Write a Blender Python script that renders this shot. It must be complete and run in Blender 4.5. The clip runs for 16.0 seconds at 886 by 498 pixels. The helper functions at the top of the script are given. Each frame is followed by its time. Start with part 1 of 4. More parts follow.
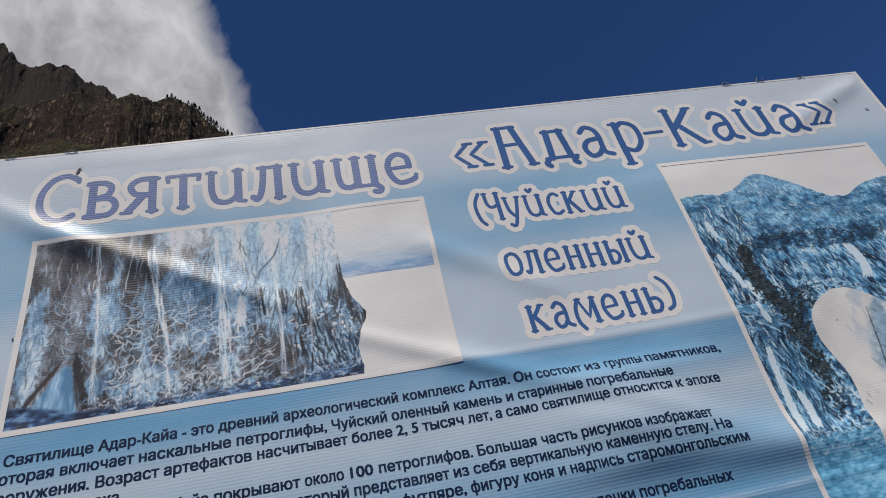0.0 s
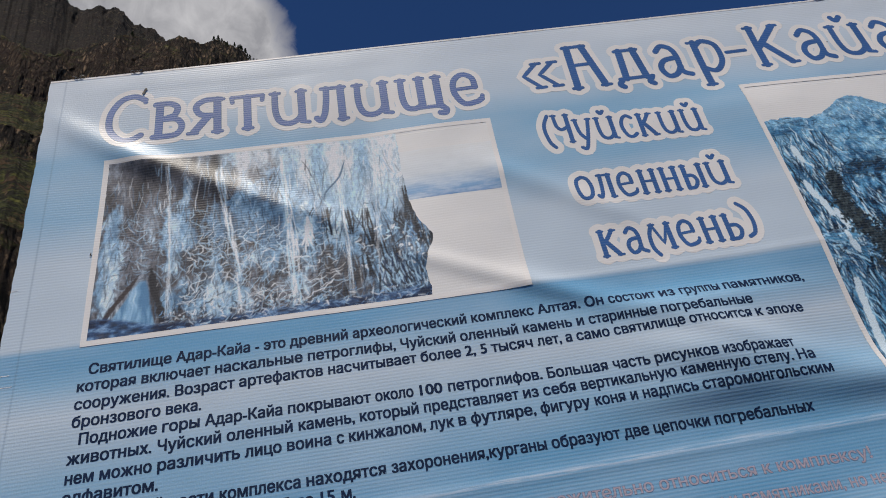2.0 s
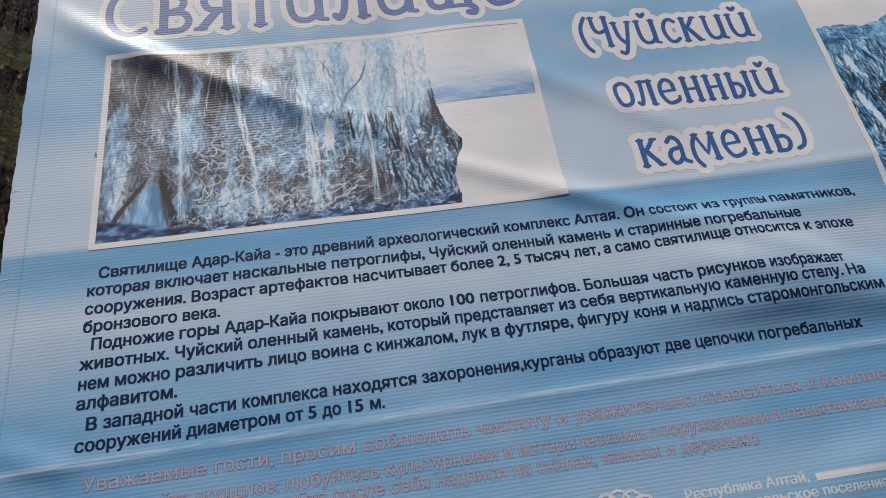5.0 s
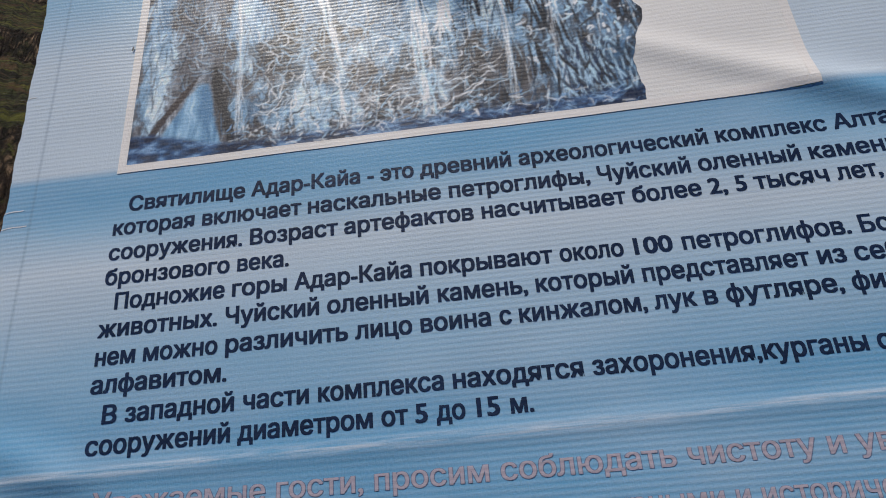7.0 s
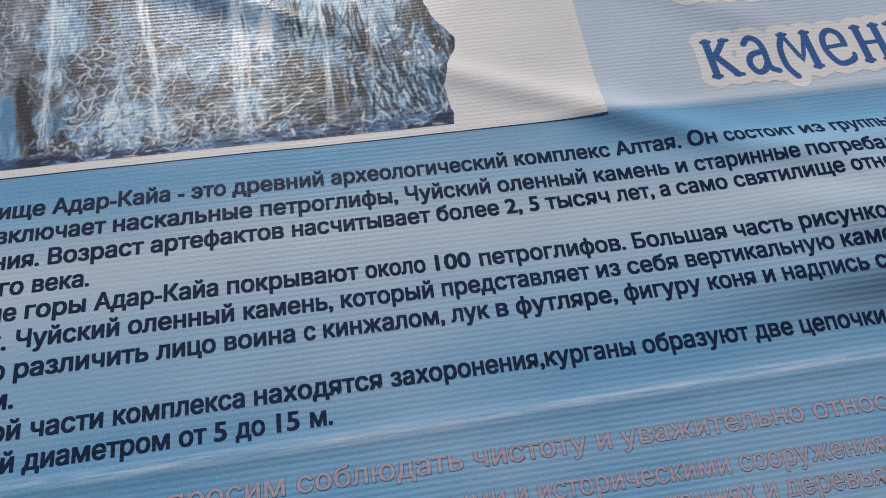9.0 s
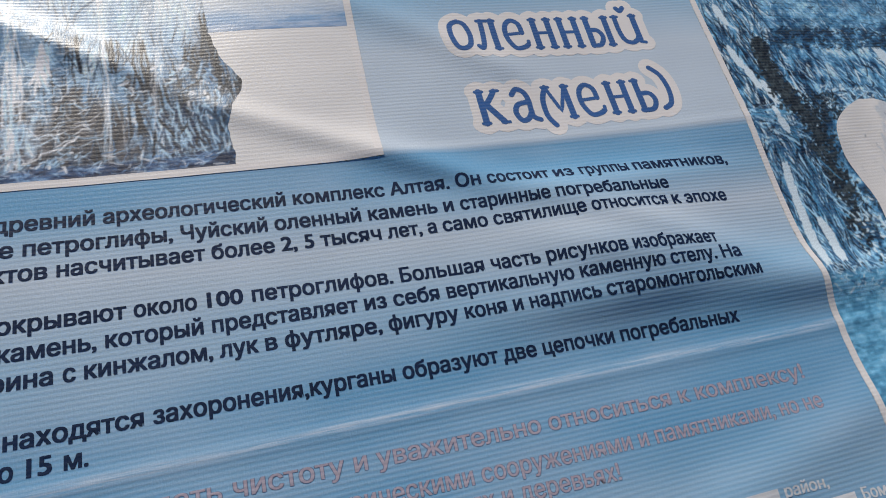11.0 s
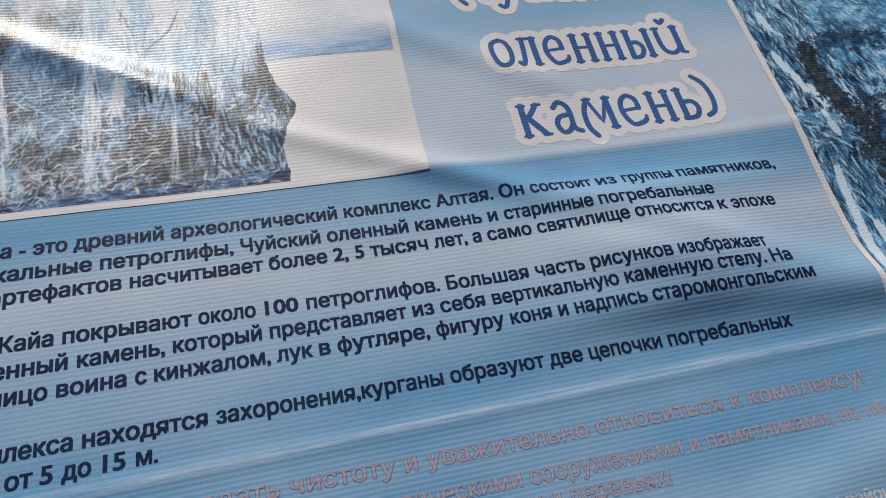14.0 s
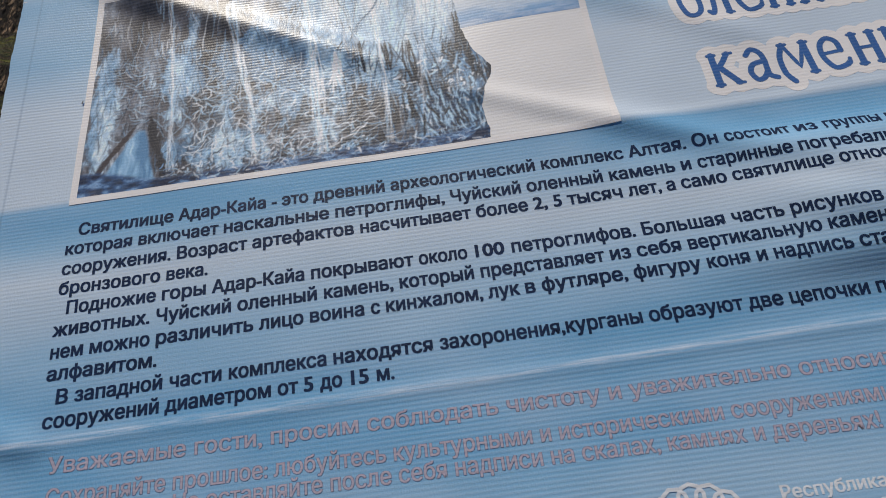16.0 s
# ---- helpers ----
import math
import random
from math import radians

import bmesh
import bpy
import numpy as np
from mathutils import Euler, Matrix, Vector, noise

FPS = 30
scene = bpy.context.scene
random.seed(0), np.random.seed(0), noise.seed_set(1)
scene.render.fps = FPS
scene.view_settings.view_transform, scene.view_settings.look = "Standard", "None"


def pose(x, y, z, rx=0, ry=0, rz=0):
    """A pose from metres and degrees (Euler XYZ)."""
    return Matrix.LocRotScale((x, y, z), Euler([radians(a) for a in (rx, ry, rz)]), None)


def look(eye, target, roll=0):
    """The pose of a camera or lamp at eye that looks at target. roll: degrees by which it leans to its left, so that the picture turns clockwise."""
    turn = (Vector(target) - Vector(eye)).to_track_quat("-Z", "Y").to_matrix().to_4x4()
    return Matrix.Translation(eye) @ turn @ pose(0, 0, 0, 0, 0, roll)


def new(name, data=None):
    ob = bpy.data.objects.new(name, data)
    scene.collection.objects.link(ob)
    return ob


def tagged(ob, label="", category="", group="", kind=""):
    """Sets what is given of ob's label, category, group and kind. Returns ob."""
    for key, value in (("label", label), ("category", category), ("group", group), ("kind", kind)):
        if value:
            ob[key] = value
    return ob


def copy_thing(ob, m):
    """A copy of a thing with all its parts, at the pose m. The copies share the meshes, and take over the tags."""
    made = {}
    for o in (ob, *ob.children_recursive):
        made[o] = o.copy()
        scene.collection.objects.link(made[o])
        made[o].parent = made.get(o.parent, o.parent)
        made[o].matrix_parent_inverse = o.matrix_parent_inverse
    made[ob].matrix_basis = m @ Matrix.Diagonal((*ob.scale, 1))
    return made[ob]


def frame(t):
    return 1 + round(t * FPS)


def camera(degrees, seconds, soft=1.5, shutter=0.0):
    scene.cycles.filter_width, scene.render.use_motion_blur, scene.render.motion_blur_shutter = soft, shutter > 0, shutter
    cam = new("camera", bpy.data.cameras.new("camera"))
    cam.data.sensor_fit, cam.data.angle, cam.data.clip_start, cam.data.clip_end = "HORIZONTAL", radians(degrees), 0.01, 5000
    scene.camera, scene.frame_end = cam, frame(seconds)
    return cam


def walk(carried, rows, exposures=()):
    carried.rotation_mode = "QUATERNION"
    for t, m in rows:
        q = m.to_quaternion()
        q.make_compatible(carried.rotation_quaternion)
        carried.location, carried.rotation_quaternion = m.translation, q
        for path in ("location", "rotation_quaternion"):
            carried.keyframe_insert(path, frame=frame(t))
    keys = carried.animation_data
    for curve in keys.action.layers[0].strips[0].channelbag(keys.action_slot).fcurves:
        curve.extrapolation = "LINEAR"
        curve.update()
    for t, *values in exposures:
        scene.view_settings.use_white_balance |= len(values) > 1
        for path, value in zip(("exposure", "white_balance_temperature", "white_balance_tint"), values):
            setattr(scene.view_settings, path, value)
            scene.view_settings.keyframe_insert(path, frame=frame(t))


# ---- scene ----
from mathutils.geometry import tessellate_polygon

cam = camera(70.7, 16.0, soft=1.0)
PATH = [
    (0, (0.806, -1.492, 1.523), (1.151, 0.165, 2.59), -13.7),
    (0.5, (0.777, -1.481, 1.523), (1.019, 0.213, 2.558), -12.1),
    (1, (0.756, -1.466, 1.52), (0.933, 0.246, 2.538), -11.0),
    (1.5, (0.743, -1.452, 1.517), (0.913, 0.28, 2.503), -10.3),
    (2, (0.741, -1.423, 1.504), (0.926, 0.331, 2.446), -10.1),
    (2.5, (0.736, -1.387, 1.499), (0.909, 0.395, 2.39), -10.1),
    (3, (0.727, -1.369, 1.494), (0.876, 0.426, 2.363), -9.4),
    (3.2, (0.726, -1.363, 1.493), (0.855, 0.442, 2.345), -9.2),
    (5.3, (0.647, -1.258, 1.473), (0.833, 0.584, 2.23), -9.0),
    (5.5, (0.649, -1.216, 1.485), (0.766, 0.639, 2.225), -8.0),
    (6, (0.713, -1.048, 1.513), (0.62, 0.792, 2.292), -4.4),
    (6.5, (0.624, -0.907, 1.563), (0.437, 0.93, 2.33), -3.4),
    (7, (0.573, -0.831, 1.599), (0.442, 1.018, 2.35), -4.9),
    (7.5, (0.547, -0.811, 1.592), (0.415, 1.04, 2.337), -4.9),
    (8, (0.572, -0.827, 1.6), (0.498, 1.03, 2.34), -4.9),
    (8.5, (0.648, -0.84, 1.584), (0.698, 1.016, 2.328), -6.7),
    (9, (0.712, -0.859, 1.58), (0.89, 0.986, 2.329), -8.9),
    (9.5, (0.765, -0.883, 1.58), (1.062, 0.963, 2.29), -10.5),
    (10, (0.808, -0.905, 1.573), (1.198, 0.918, 2.294), -11.9),
    (10.2, (0.822, -0.918, 1.574), (1.244, 0.899, 2.294), -12.2),
    (12.3, (0.969, -0.975, 1.509), (1.585, 0.772, 2.263), -15.5),
    (12.5, (0.976, -0.977, 1.507), (1.587, 0.769, 2.268), -15.4),
    (13, (0.97, -0.965, 1.504), (1.57, 0.78, 2.274), -15.4),
    (13.5, (0.936, -0.961, 1.513), (1.434, 0.804, 2.311), -14.5),
    (14, (0.882, -0.973, 1.513), (1.261, 0.805, 2.347), -13.0),
    (14.5, (0.817, -0.977, 1.518), (1.096, 0.825, 2.34), -11.5),
    (15, (0.773, -0.989, 1.505), (0.979, 0.835, 2.3), -10.4),
    (15.5, (0.755, -1.012, 1.483), (0.841, 0.821, 2.278), -9.2),
    (16, (0.747, -1.038, 1.461), (0.705, 0.79, 2.272), -7.6),
]
walk(cam, [(t, look(eye, target, roll)) for t, eye, target, roll in PATH])

# ---- world, sun, exposure ----
scene.view_settings.exposure = 0.0
SUN_EL, SUN_AZ = 61.0, 203.0          # degrees; azimuth from +y towards +x
world = bpy.data.worlds.new("world")
scene.world = world
world.use_nodes = True
wn = world.node_tree.nodes
sky = wn.new("ShaderNodeTexSky")
sky.sky_type = "NISHITA"
sky.sun_disc = False
sky.sun_elevation = radians(SUN_EL)
sky.sun_rotation = radians(SUN_AZ)
sky.altitude = 1500
sky.air_density = 0.6
sky.dust_density = 0.2
sky.ozone_density = 2.0
deep = wn.new("ShaderNodeMix")
deep.data_type, deep.blend_type = "RGBA", "MULTIPLY"
deep.inputs[0].default_value = 1.0
deep.inputs[7].default_value = (0.46, 0.78, 1.18, 1)     # thin mountain air
world.node_tree.links.new(sky.outputs[0], deep.inputs[6])
world.node_tree.links.new(deep.outputs[2], wn["Background"].inputs[0])
wn["Background"].inputs[1].default_value = 0.075
sun_data = bpy.data.lights.new("sun", "SUN")
sun_data.energy, sun_data.angle, sun_data.color = 4.3, radians(0.6), (1.0, 0.92, 0.81)
sun = new("sun", sun_data)
SUN_DIR = Vector((math.sin(radians(SUN_AZ)) * math.cos(radians(SUN_EL)), math.cos(radians(SUN_AZ)) * math.cos(radians(SUN_EL)), math.sin(radians(SUN_EL))))
sun.matrix_world = Matrix.LocRotScale(SUN_DIR * 60, (-SUN_DIR).to_track_quat("-Z", "Y"), None)


# ---- material helpers ----
class Nodes:
    """A small wrapper round one material's node tree."""

    def __init__(self, name):
        self.mat = bpy.data.materials.new(name)
        self.mat.use_nodes = True
        self.tree = self.mat.node_tree
        self.bsdf = self.tree.nodes["Principled BSDF"]

    def node(self, kind, **props):
        n = self.tree.nodes.new(kind)
        for k, v in props.items():
            if k == "blend_type":
                n.blend_type = v
            elif k == "data_type":
                n.data_type = v
            elif k == "operation":
                n.operation = v
            elif k == "wave_type":
                n.wave_type = v
            elif k == "bands_direction":
                n.bands_direction = v
            elif k == "feature":
                n.feature = v
        return n

    def link(self, a, b):
        self.tree.links.new(a, b)

    def coords(self, scale=(1, 1, 1), rot=(0, 0, 0)):
        c = self.node("ShaderNodeTexCoord")
        m = self.node("ShaderNodeMapping")
        m.inputs["Scale"].default_value = scale
        m.inputs["Rotation"].default_value = [radians(a) for a in rot]
        self.link(c.outputs["Object"], m.inputs["Vector"])
        return m.outputs["Vector"]

    def noise(self, scale, detail=4, rough=0.55, stretch=(1, 1, 1), rot=(0, 0, 0), warp=0.0):
        n = self.node("ShaderNodeTexNoise")
        n.inputs["Scale"].default_value = scale
        n.inputs["Detail"].default_value = detail
        n.inputs["Roughness"].default_value = rough
        n.inputs["Distortion"].default_value = warp
        self.link(self.coords(stretch, rot), n.inputs["Vector"])
        return n.outputs["Fac"]

    def ramp(self, fac, *stops):
        r = self.node("ShaderNodeValToRGB")
        el = r.color_ramp.elements
        while len(el) < len(stops):
            el.new(0.5)
        for e, (p, c) in zip(el, stops):
            e.position = p
            e.color = (*c, 1) if len(c) == 3 else c
        self.link(fac, r.inputs[0])
        return r.outputs[0]

    def grey(self, fac, a, b, lo=0.0, hi=1.0):
        return self.ramp(fac, (a, (lo,) * 3), (b, (hi,) * 3))

    def mix(self, fac, a, b, mode="MIX"):
        n = self.node("ShaderNodeMix", data_type="RGBA", blend_type=mode)
        for socket, v in ((n.inputs[0], fac), (n.inputs[6], a), (n.inputs[7], b)):
            if isinstance(v, (int, float)):
                socket.default_value = v
            elif isinstance(v, tuple):
                socket.default_value = (*v, 1)
            else:
                self.link(v, socket)
        return n.outputs[2]

    def math(self, op, a, b=0.0):
        n = self.node("ShaderNodeMath", operation=op)
        for socket, v in zip(n.inputs, (a, b)):
            if isinstance(v, (int, float)):
                socket.default_value = v
            else:
                self.link(v, socket)
        return n.outputs[0]

    def axis(self, which):
        c = self.node("ShaderNodeTexCoord")
        s = self.node("ShaderNodeSeparateXYZ")
        self.link(c.outputs["Object"], s.inputs[0])
        return s.outputs[which]

    def span(self, value, lo, hi):
        n = self.node("ShaderNodeMapRange")
        n.inputs["From Min"].default_value, n.inputs["From Max"].default_value = lo, hi
        self.link(value, n.inputs["Value"])
        return n.outputs[0]

    def bump(self, height, strength, distance, normal=None):
        b = self.node("ShaderNodeBump")
        b.inputs["Strength"].default_value = strength
        b.inputs["Distance"].default_value = distance
        self.link(height, b.inputs["Height"])
        if normal is not None:
            self.link(normal, b.inputs["Normal"])
        return b.outputs[0]

    def finish(self, colour, rough=0.6, normal=None, metal=0.0, spec=0.5):
        if isinstance(colour, tuple):
            self.bsdf.inputs["Base Color"].default_value = (*colour, 1)
        else:
            self.link(colour, self.bsdf.inputs["Base Color"])
        if isinstance(rough, (int, float)):
            self.bsdf.inputs["Roughness"].default_value = rough
        else:
            self.link(rough, self.bsdf.inputs["Roughness"])
        self.bsdf.inputs["Metallic"].default_value = metal
        self.bsdf.inputs["Specular IOR Level"].default_value = spec
        if normal is not None:
            self.link(normal, self.bsdf.inputs["Normal"])
        return self.mat


RIB = 0.0078      # pitch of the ribs in the vinyl


def vinyl(n, colour, rough=0.36, faded=0.13):
    """Finishes a print on ribbed, woven vinyl: ribs, thread grain, fading along the ribs."""
    z = n.axis(2)
    zz = n.math("ADD", z, n.math("MULTIPLY", n.noise(1.1, 2), 0.005))
    rib = n.math("SINE", n.math("MULTIPLY", zz, 2 * math.pi / RIB))
    thread = n.noise(1.0, 2, 0.6, (330, 1, 120))
    weave = n.noise(1.0, 1, 0.5, (150, 1, 520))
    strong = n.grey(n.noise(1.0, 3, 0.5, (1.3, 1, 3.5)), 0.32, 0.68, 0.25, 1.0)
    fade = n.grey(n.math("ADD", n.math("MULTIPLY", n.math("MULTIPLY", rib, strong), 0.40), n.math("MULTIPLY", thread, 0.9)), 0.15, 0.95)
    col = n.mix(n.math("MULTIPLY", fade, faded), colour, (0.80, 0.80, 0.80))
    relief = n.math("ADD", n.math("MULTIPLY", n.math("MULTIPLY", rib, strong), 0.22), n.math("ADD", n.math("MULTIPLY", thread, 0.8), n.math("MULTIPLY", weave, 0.4)))
    nb = n.bump(relief, 0.45, 0.0010)
    dull = n.noise(3.0, 4, 0.6)
    r = n.math("ADD", rough - 0.12, n.math("ADD", n.math("MULTIPLY", thread, 0.12), n.math("MULTIPLY", dull, 0.16)))
    return n.finish(col, r, nb, 0.0, 0.235)


def background_print():
    n = Nodes("blue_print")
    z, x = n.axis(2), n.axis(0)
    drift = n.noise(1.0, 4, 0.5, (0.9, 1, 2.6))
    h = n.span(n.math("ADD", z, n.math("MULTIPLY", n.math("SUBTRACT", drift, 0.5), 0.10)), 1.0, 3.0)
    white, pale, mid, deep = (0.60, 0.65, 0.70), (0.50, 0.585, 0.665), (0.235, 0.425, 0.595), (0.130, 0.335, 0.535)
    low = n.ramp(h, (0.0, deep), (0.18, deep), (0.23, mid), (0.29, deep), (0.36, deep), (0.41, mid), (0.48, pale), (0.52, mid), (0.545, deep), (0.575, deep))
    # the mid blue about z 2.5 also carries fold shading as colour
    high = n.ramp(h, (0.56, pale), (0.68, pale), (0.75, mid), (0.80, mid), (0.845, mid), (0.90, pale), (1.0, white))
    col = n.mix(n.grey(n.span(z, 2.126, 2.142), 0.0, 1.0), low, high)
    cloudy = n.grey(n.noise(1.0, 5, 0.5, (2.2, 1, 7.0)), 0.42, 0.72)
    col = n.mix(n.math("MULTIPLY", cloudy, 0.35), col, pale)
    # worn white fold line across the whole sheet
    line = n.math("ABSOLUTE", n.math("SUBTRACT", z, n.math("ADD", 1.662, n.math("ADD", n.math("MULTIPLY", x, 0.012), n.math("MULTIPLY", drift, 0.02)))))
    wear = n.math("MULTIPLY", n.grey(line, 0.0, 0.012, 1.0, 0.0), n.grey(n.noise(1.0, 5, 0.7, (7, 1, 160)), 0.42, 0.62))
    col = n.mix(n.math("MULTIPLY", wear, 0.6), col, (0.72, 0.74, 0.78))
    # faint vertical stitch along the border
    stitch = n.grey(n.math("ABSOLUTE", n.math("SUBTRACT", x, -0.135)), 0.0, 0.0016, 1.0, 0.0)
    col = n.mix(n.math("MULTIPLY", stitch, 0.35), col, (0.12, 0.2, 0.3))
    scuff = n.grey(n.noise(1.0, 3, 0.6, (60, 1, 22)), 0.73, 0.80)
    col = n.mix(n.math("MULTIPLY", scuff, 0.35), col, (0.75, 0.78, 0.8))
    return vinyl(n, col)


def plain_print(name, colour, spread=0.08, faded=0.08):
    n = Nodes(name)
    dark = tuple(c * (1 - spread * 2) for c in colour)
    col = n.mix(n.grey(n.noise(9.0, 5, 0.6), 0.3, 0.7), colour, dark)
    return vinyl(n, col, 0.38, faded)


def photo_print(name, faded=0.05):
    """A printed photograph: its colours lie on the mesh, grain and ribs come on top."""
    n = Nodes(name)
    c = n.node("ShaderNodeVertexColor")
    c.layer_name = "print"
    grain = n.grey(n.noise(1.0, 3, 0.7, (420, 1, 420)), 0.30, 0.70, 0.78, 1.22)
    return vinyl(n, n.mix(1.0, c.outputs["Color"], grain, "MULTIPLY"), 0.37, faded)


def mist_print():
    n = Nodes("pale_sky_print")
    a = n.noise(1.0, 4, 0.5, (3, 1, 9))
    col = n.ramp(a, (0.3, (0.70, 0.685, 0.665)), (0.7, (0.79, 0.765, 0.735)))
    return vinyl(n, col, 0.37, 0.06)


def sea_print():
    n = Nodes("hazy_water_print")
    a = n.noise(1.0, 6, 0.65, (9, 1, 30))
    h = n.span(n.axis(2), 2.43, 2.62)
    base = n.ramp(h, (0.0, (0.12, 0.26, 0.48)), (0.18, (0.24, 0.40, 0.60)), (0.45, (0.62, 0.66, 0.69)), (1.0, (0.75, 0.735, 0.71)))
    col = n.mix(n.math("MULTIPLY", n.grey(a, 0.42, 0.66), 0.6), base, (0.75, 0.78, 0.80))
    return vinyl(n, col, 0.37, 0.06)


def metal_mat(name, colour, rough):
    n = Nodes(name)
    rust = n.grey(n.noise(14.0, 6, 0.7), 0.55, 0.7)
    col = n.mix(rust, colour, (0.10, 0.055, 0.035))
    return n.finish(col, n.math("ADD", rough, n.math("MULTIPLY", rust, 0.3)), n.bump(n.noise(90.0, 3), 0.2, 0.001), 0.4)


def hill_mat():
    n = Nodes("mountain_rock_and_grass")
    g = n.node("ShaderNodeNewGeometry")
    s = n.node("ShaderNodeSeparateXYZ")
    n.link(g.outputs["Normal"], s.inputs[0])
    slope = n.math("ADD", s.outputs[2], n.math("MULTIPLY", n.math("SUBTRACT", n.noise(0.06, 6, 0.7), 0.5), 0.35))
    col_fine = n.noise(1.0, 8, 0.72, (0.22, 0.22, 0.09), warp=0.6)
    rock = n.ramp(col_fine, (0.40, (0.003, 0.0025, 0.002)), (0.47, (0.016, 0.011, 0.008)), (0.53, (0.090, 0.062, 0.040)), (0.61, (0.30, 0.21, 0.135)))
    # columns catching the light, put into the colour as upright streaks
    shaft_light = n.noise(1.0, 4, 0.6, (0.60, 0.60, 0.035), warp=0.3)
    rock = n.mix(0.8, rock, n.ramp(shaft_light, (0.38, (0.12, 0.12, 0.12)), (0.50, (0.85, 0.82, 0.80)), (0.62, (1.9, 1.8, 1.7))), "MULTIPLY")
    # joints between the columns
    joint = n.node("ShaderNodeTexVoronoi", feature="DISTANCE_TO_EDGE")
    joint.inputs["Scale"].default_value = 1.0
    skew = n.node("ShaderNodeVectorMath", operation="ADD")
    shake = n.node("ShaderNodeTexNoise")
    shake.inputs["Scale"].default_value, shake.inputs["Detail"].default_value = 1.0, 5
    n.link(n.coords((0.12, 0.12, 0.12)), shake.inputs["Vector"])
    n.link(n.coords((0.30, 0.30, 0.036)), skew.inputs[0])
    n.link(shake.outputs["Color"], skew.inputs[1])
    n.link(skew.outputs[0], joint.inputs["Vector"])
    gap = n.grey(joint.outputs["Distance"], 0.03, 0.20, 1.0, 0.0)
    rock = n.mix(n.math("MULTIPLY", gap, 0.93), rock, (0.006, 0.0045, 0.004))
    red = n.mix(n.grey(n.noise(0.013, 4), 0.45, 0.62), rock, n.mix(0.5, rock, (0.060, 0.034, 0.024)))
    # cloud shade over the high ridge behind, put into its rock colour
    red = n.mix(n.grey(n.span(n.axis(2), 480, 560), 0.0, 1.0), red, n.mix(0.62, red, (0.010, 0.010, 0.011)))
    turf = n.ramp(n.noise(0.22, 9, 0.78), (0.38, (0.006, 0.006, 0.004)), (0.46, (0.022, 0.025, 0.008)), (0.54, (0.054, 0.060, 0.016)), (0.64, (0.11, 0.108, 0.038)))
    scree = n.grey(n.noise(0.35, 5, 0.7), 0.60, 0.64)
    turf = n.mix(n.math("MULTIPLY", scree, 0.8), turf, (0.13, 0.115, 0.10))
    # clumps of shrubs, bare red earth and brighter grass
    turf = n.mix(n.grey(n.noise(0.085, 8, 0.74, warp=0.8), 0.50, 0.55, 0.0, 0.9), turf, (0.010, 0.009, 0.005))
    turf = n.mix(n.grey(n.noise(0.07, 8, 0.76, (1.3, 0.8, 1.0), warp=0.6), 0.53, 0.58, 0.0, 0.8), turf, (0.11, 0.058, 0.030))
    turf = n.mix(n.grey(n.noise(0.05, 9, 0.78, (0.8, 1.2, 1.4), warp=0.5), 0.54, 0.60, 0.0, 0.75), turf, (0.15, 0.15, 0.024))
    ledge = n.math("MULTIPLY", n.grey(n.noise(1.0, 6, 0.7, (0.05, 0.05, 0.11)), 0.51, 0.58), n.grey(s.outputs[2], 0.12, 0.40))
    green = n.math("MAXIMUM", n.grey(slope, 0.42, 0.58), ledge)
    # the high ridge is bare
    green = n.math("MULTIPLY", green, n.grey(n.span(n.axis(2), 440, 520), 0.0, 1.0, 1.0, 0.1))
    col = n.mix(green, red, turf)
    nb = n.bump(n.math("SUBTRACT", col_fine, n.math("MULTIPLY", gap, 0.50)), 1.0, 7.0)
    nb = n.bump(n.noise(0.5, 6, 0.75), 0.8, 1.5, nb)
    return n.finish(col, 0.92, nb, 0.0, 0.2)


def leaf_mat(name, a, b):
    n = Nodes(name)
    i = n.node("ShaderNodeNewGeometry")
    col = n.mix(i.outputs["Random Per Island"], a, b)
    return n.finish(col, 0.8, None, 0.0, 0.2)


def cloud_mat():
    n = Nodes("cloud_white")
    u, v = n.axis(0), n.axis(2)
    big = n.noise(0.0011, 9, 0.58, warp=0.4)
    wisps = n.noise(0.0045, 8, 0.62, warp=0.6)
    # the body thins out towards its right-hand rim
    rim = n.math("MULTIPLY", n.math("ADD", u, n.math("MULTIPLY", v, 0.36)), 0.0016)
    body = n.math("SUBTRACT", n.math("ADD", n.math("MULTIPLY", big, 0.55), n.math("MULTIPLY", wisps, 0.42)), rim)
    alpha = n.grey(body, 0.37, 0.64)
    tone = n.ramp(n.math("ADD", n.math("MULTIPLY", big, 0.6), n.math("MULTIPLY", wisps, 0.4)), (0.30, (0.64, 0.63, 0.64)), (0.62, (0.27, 0.27, 0.29)))
    e = n.node("ShaderNodeEmission")
    e.inputs[1].default_value = 1.15
    n.link(tone, e.inputs[0])
    t = n.node("ShaderNodeBsdfTransparent")
    m = n.node("ShaderNodeMixShader")
    n.link(alpha, m.inputs[0])
    n.link(t.outputs[0], m.inputs[1])
    n.link(e.outputs[0], m.inputs[2])
    n.link(m.outputs[0], n.tree.nodes["Material Output"].inputs[0])
    return n.mat


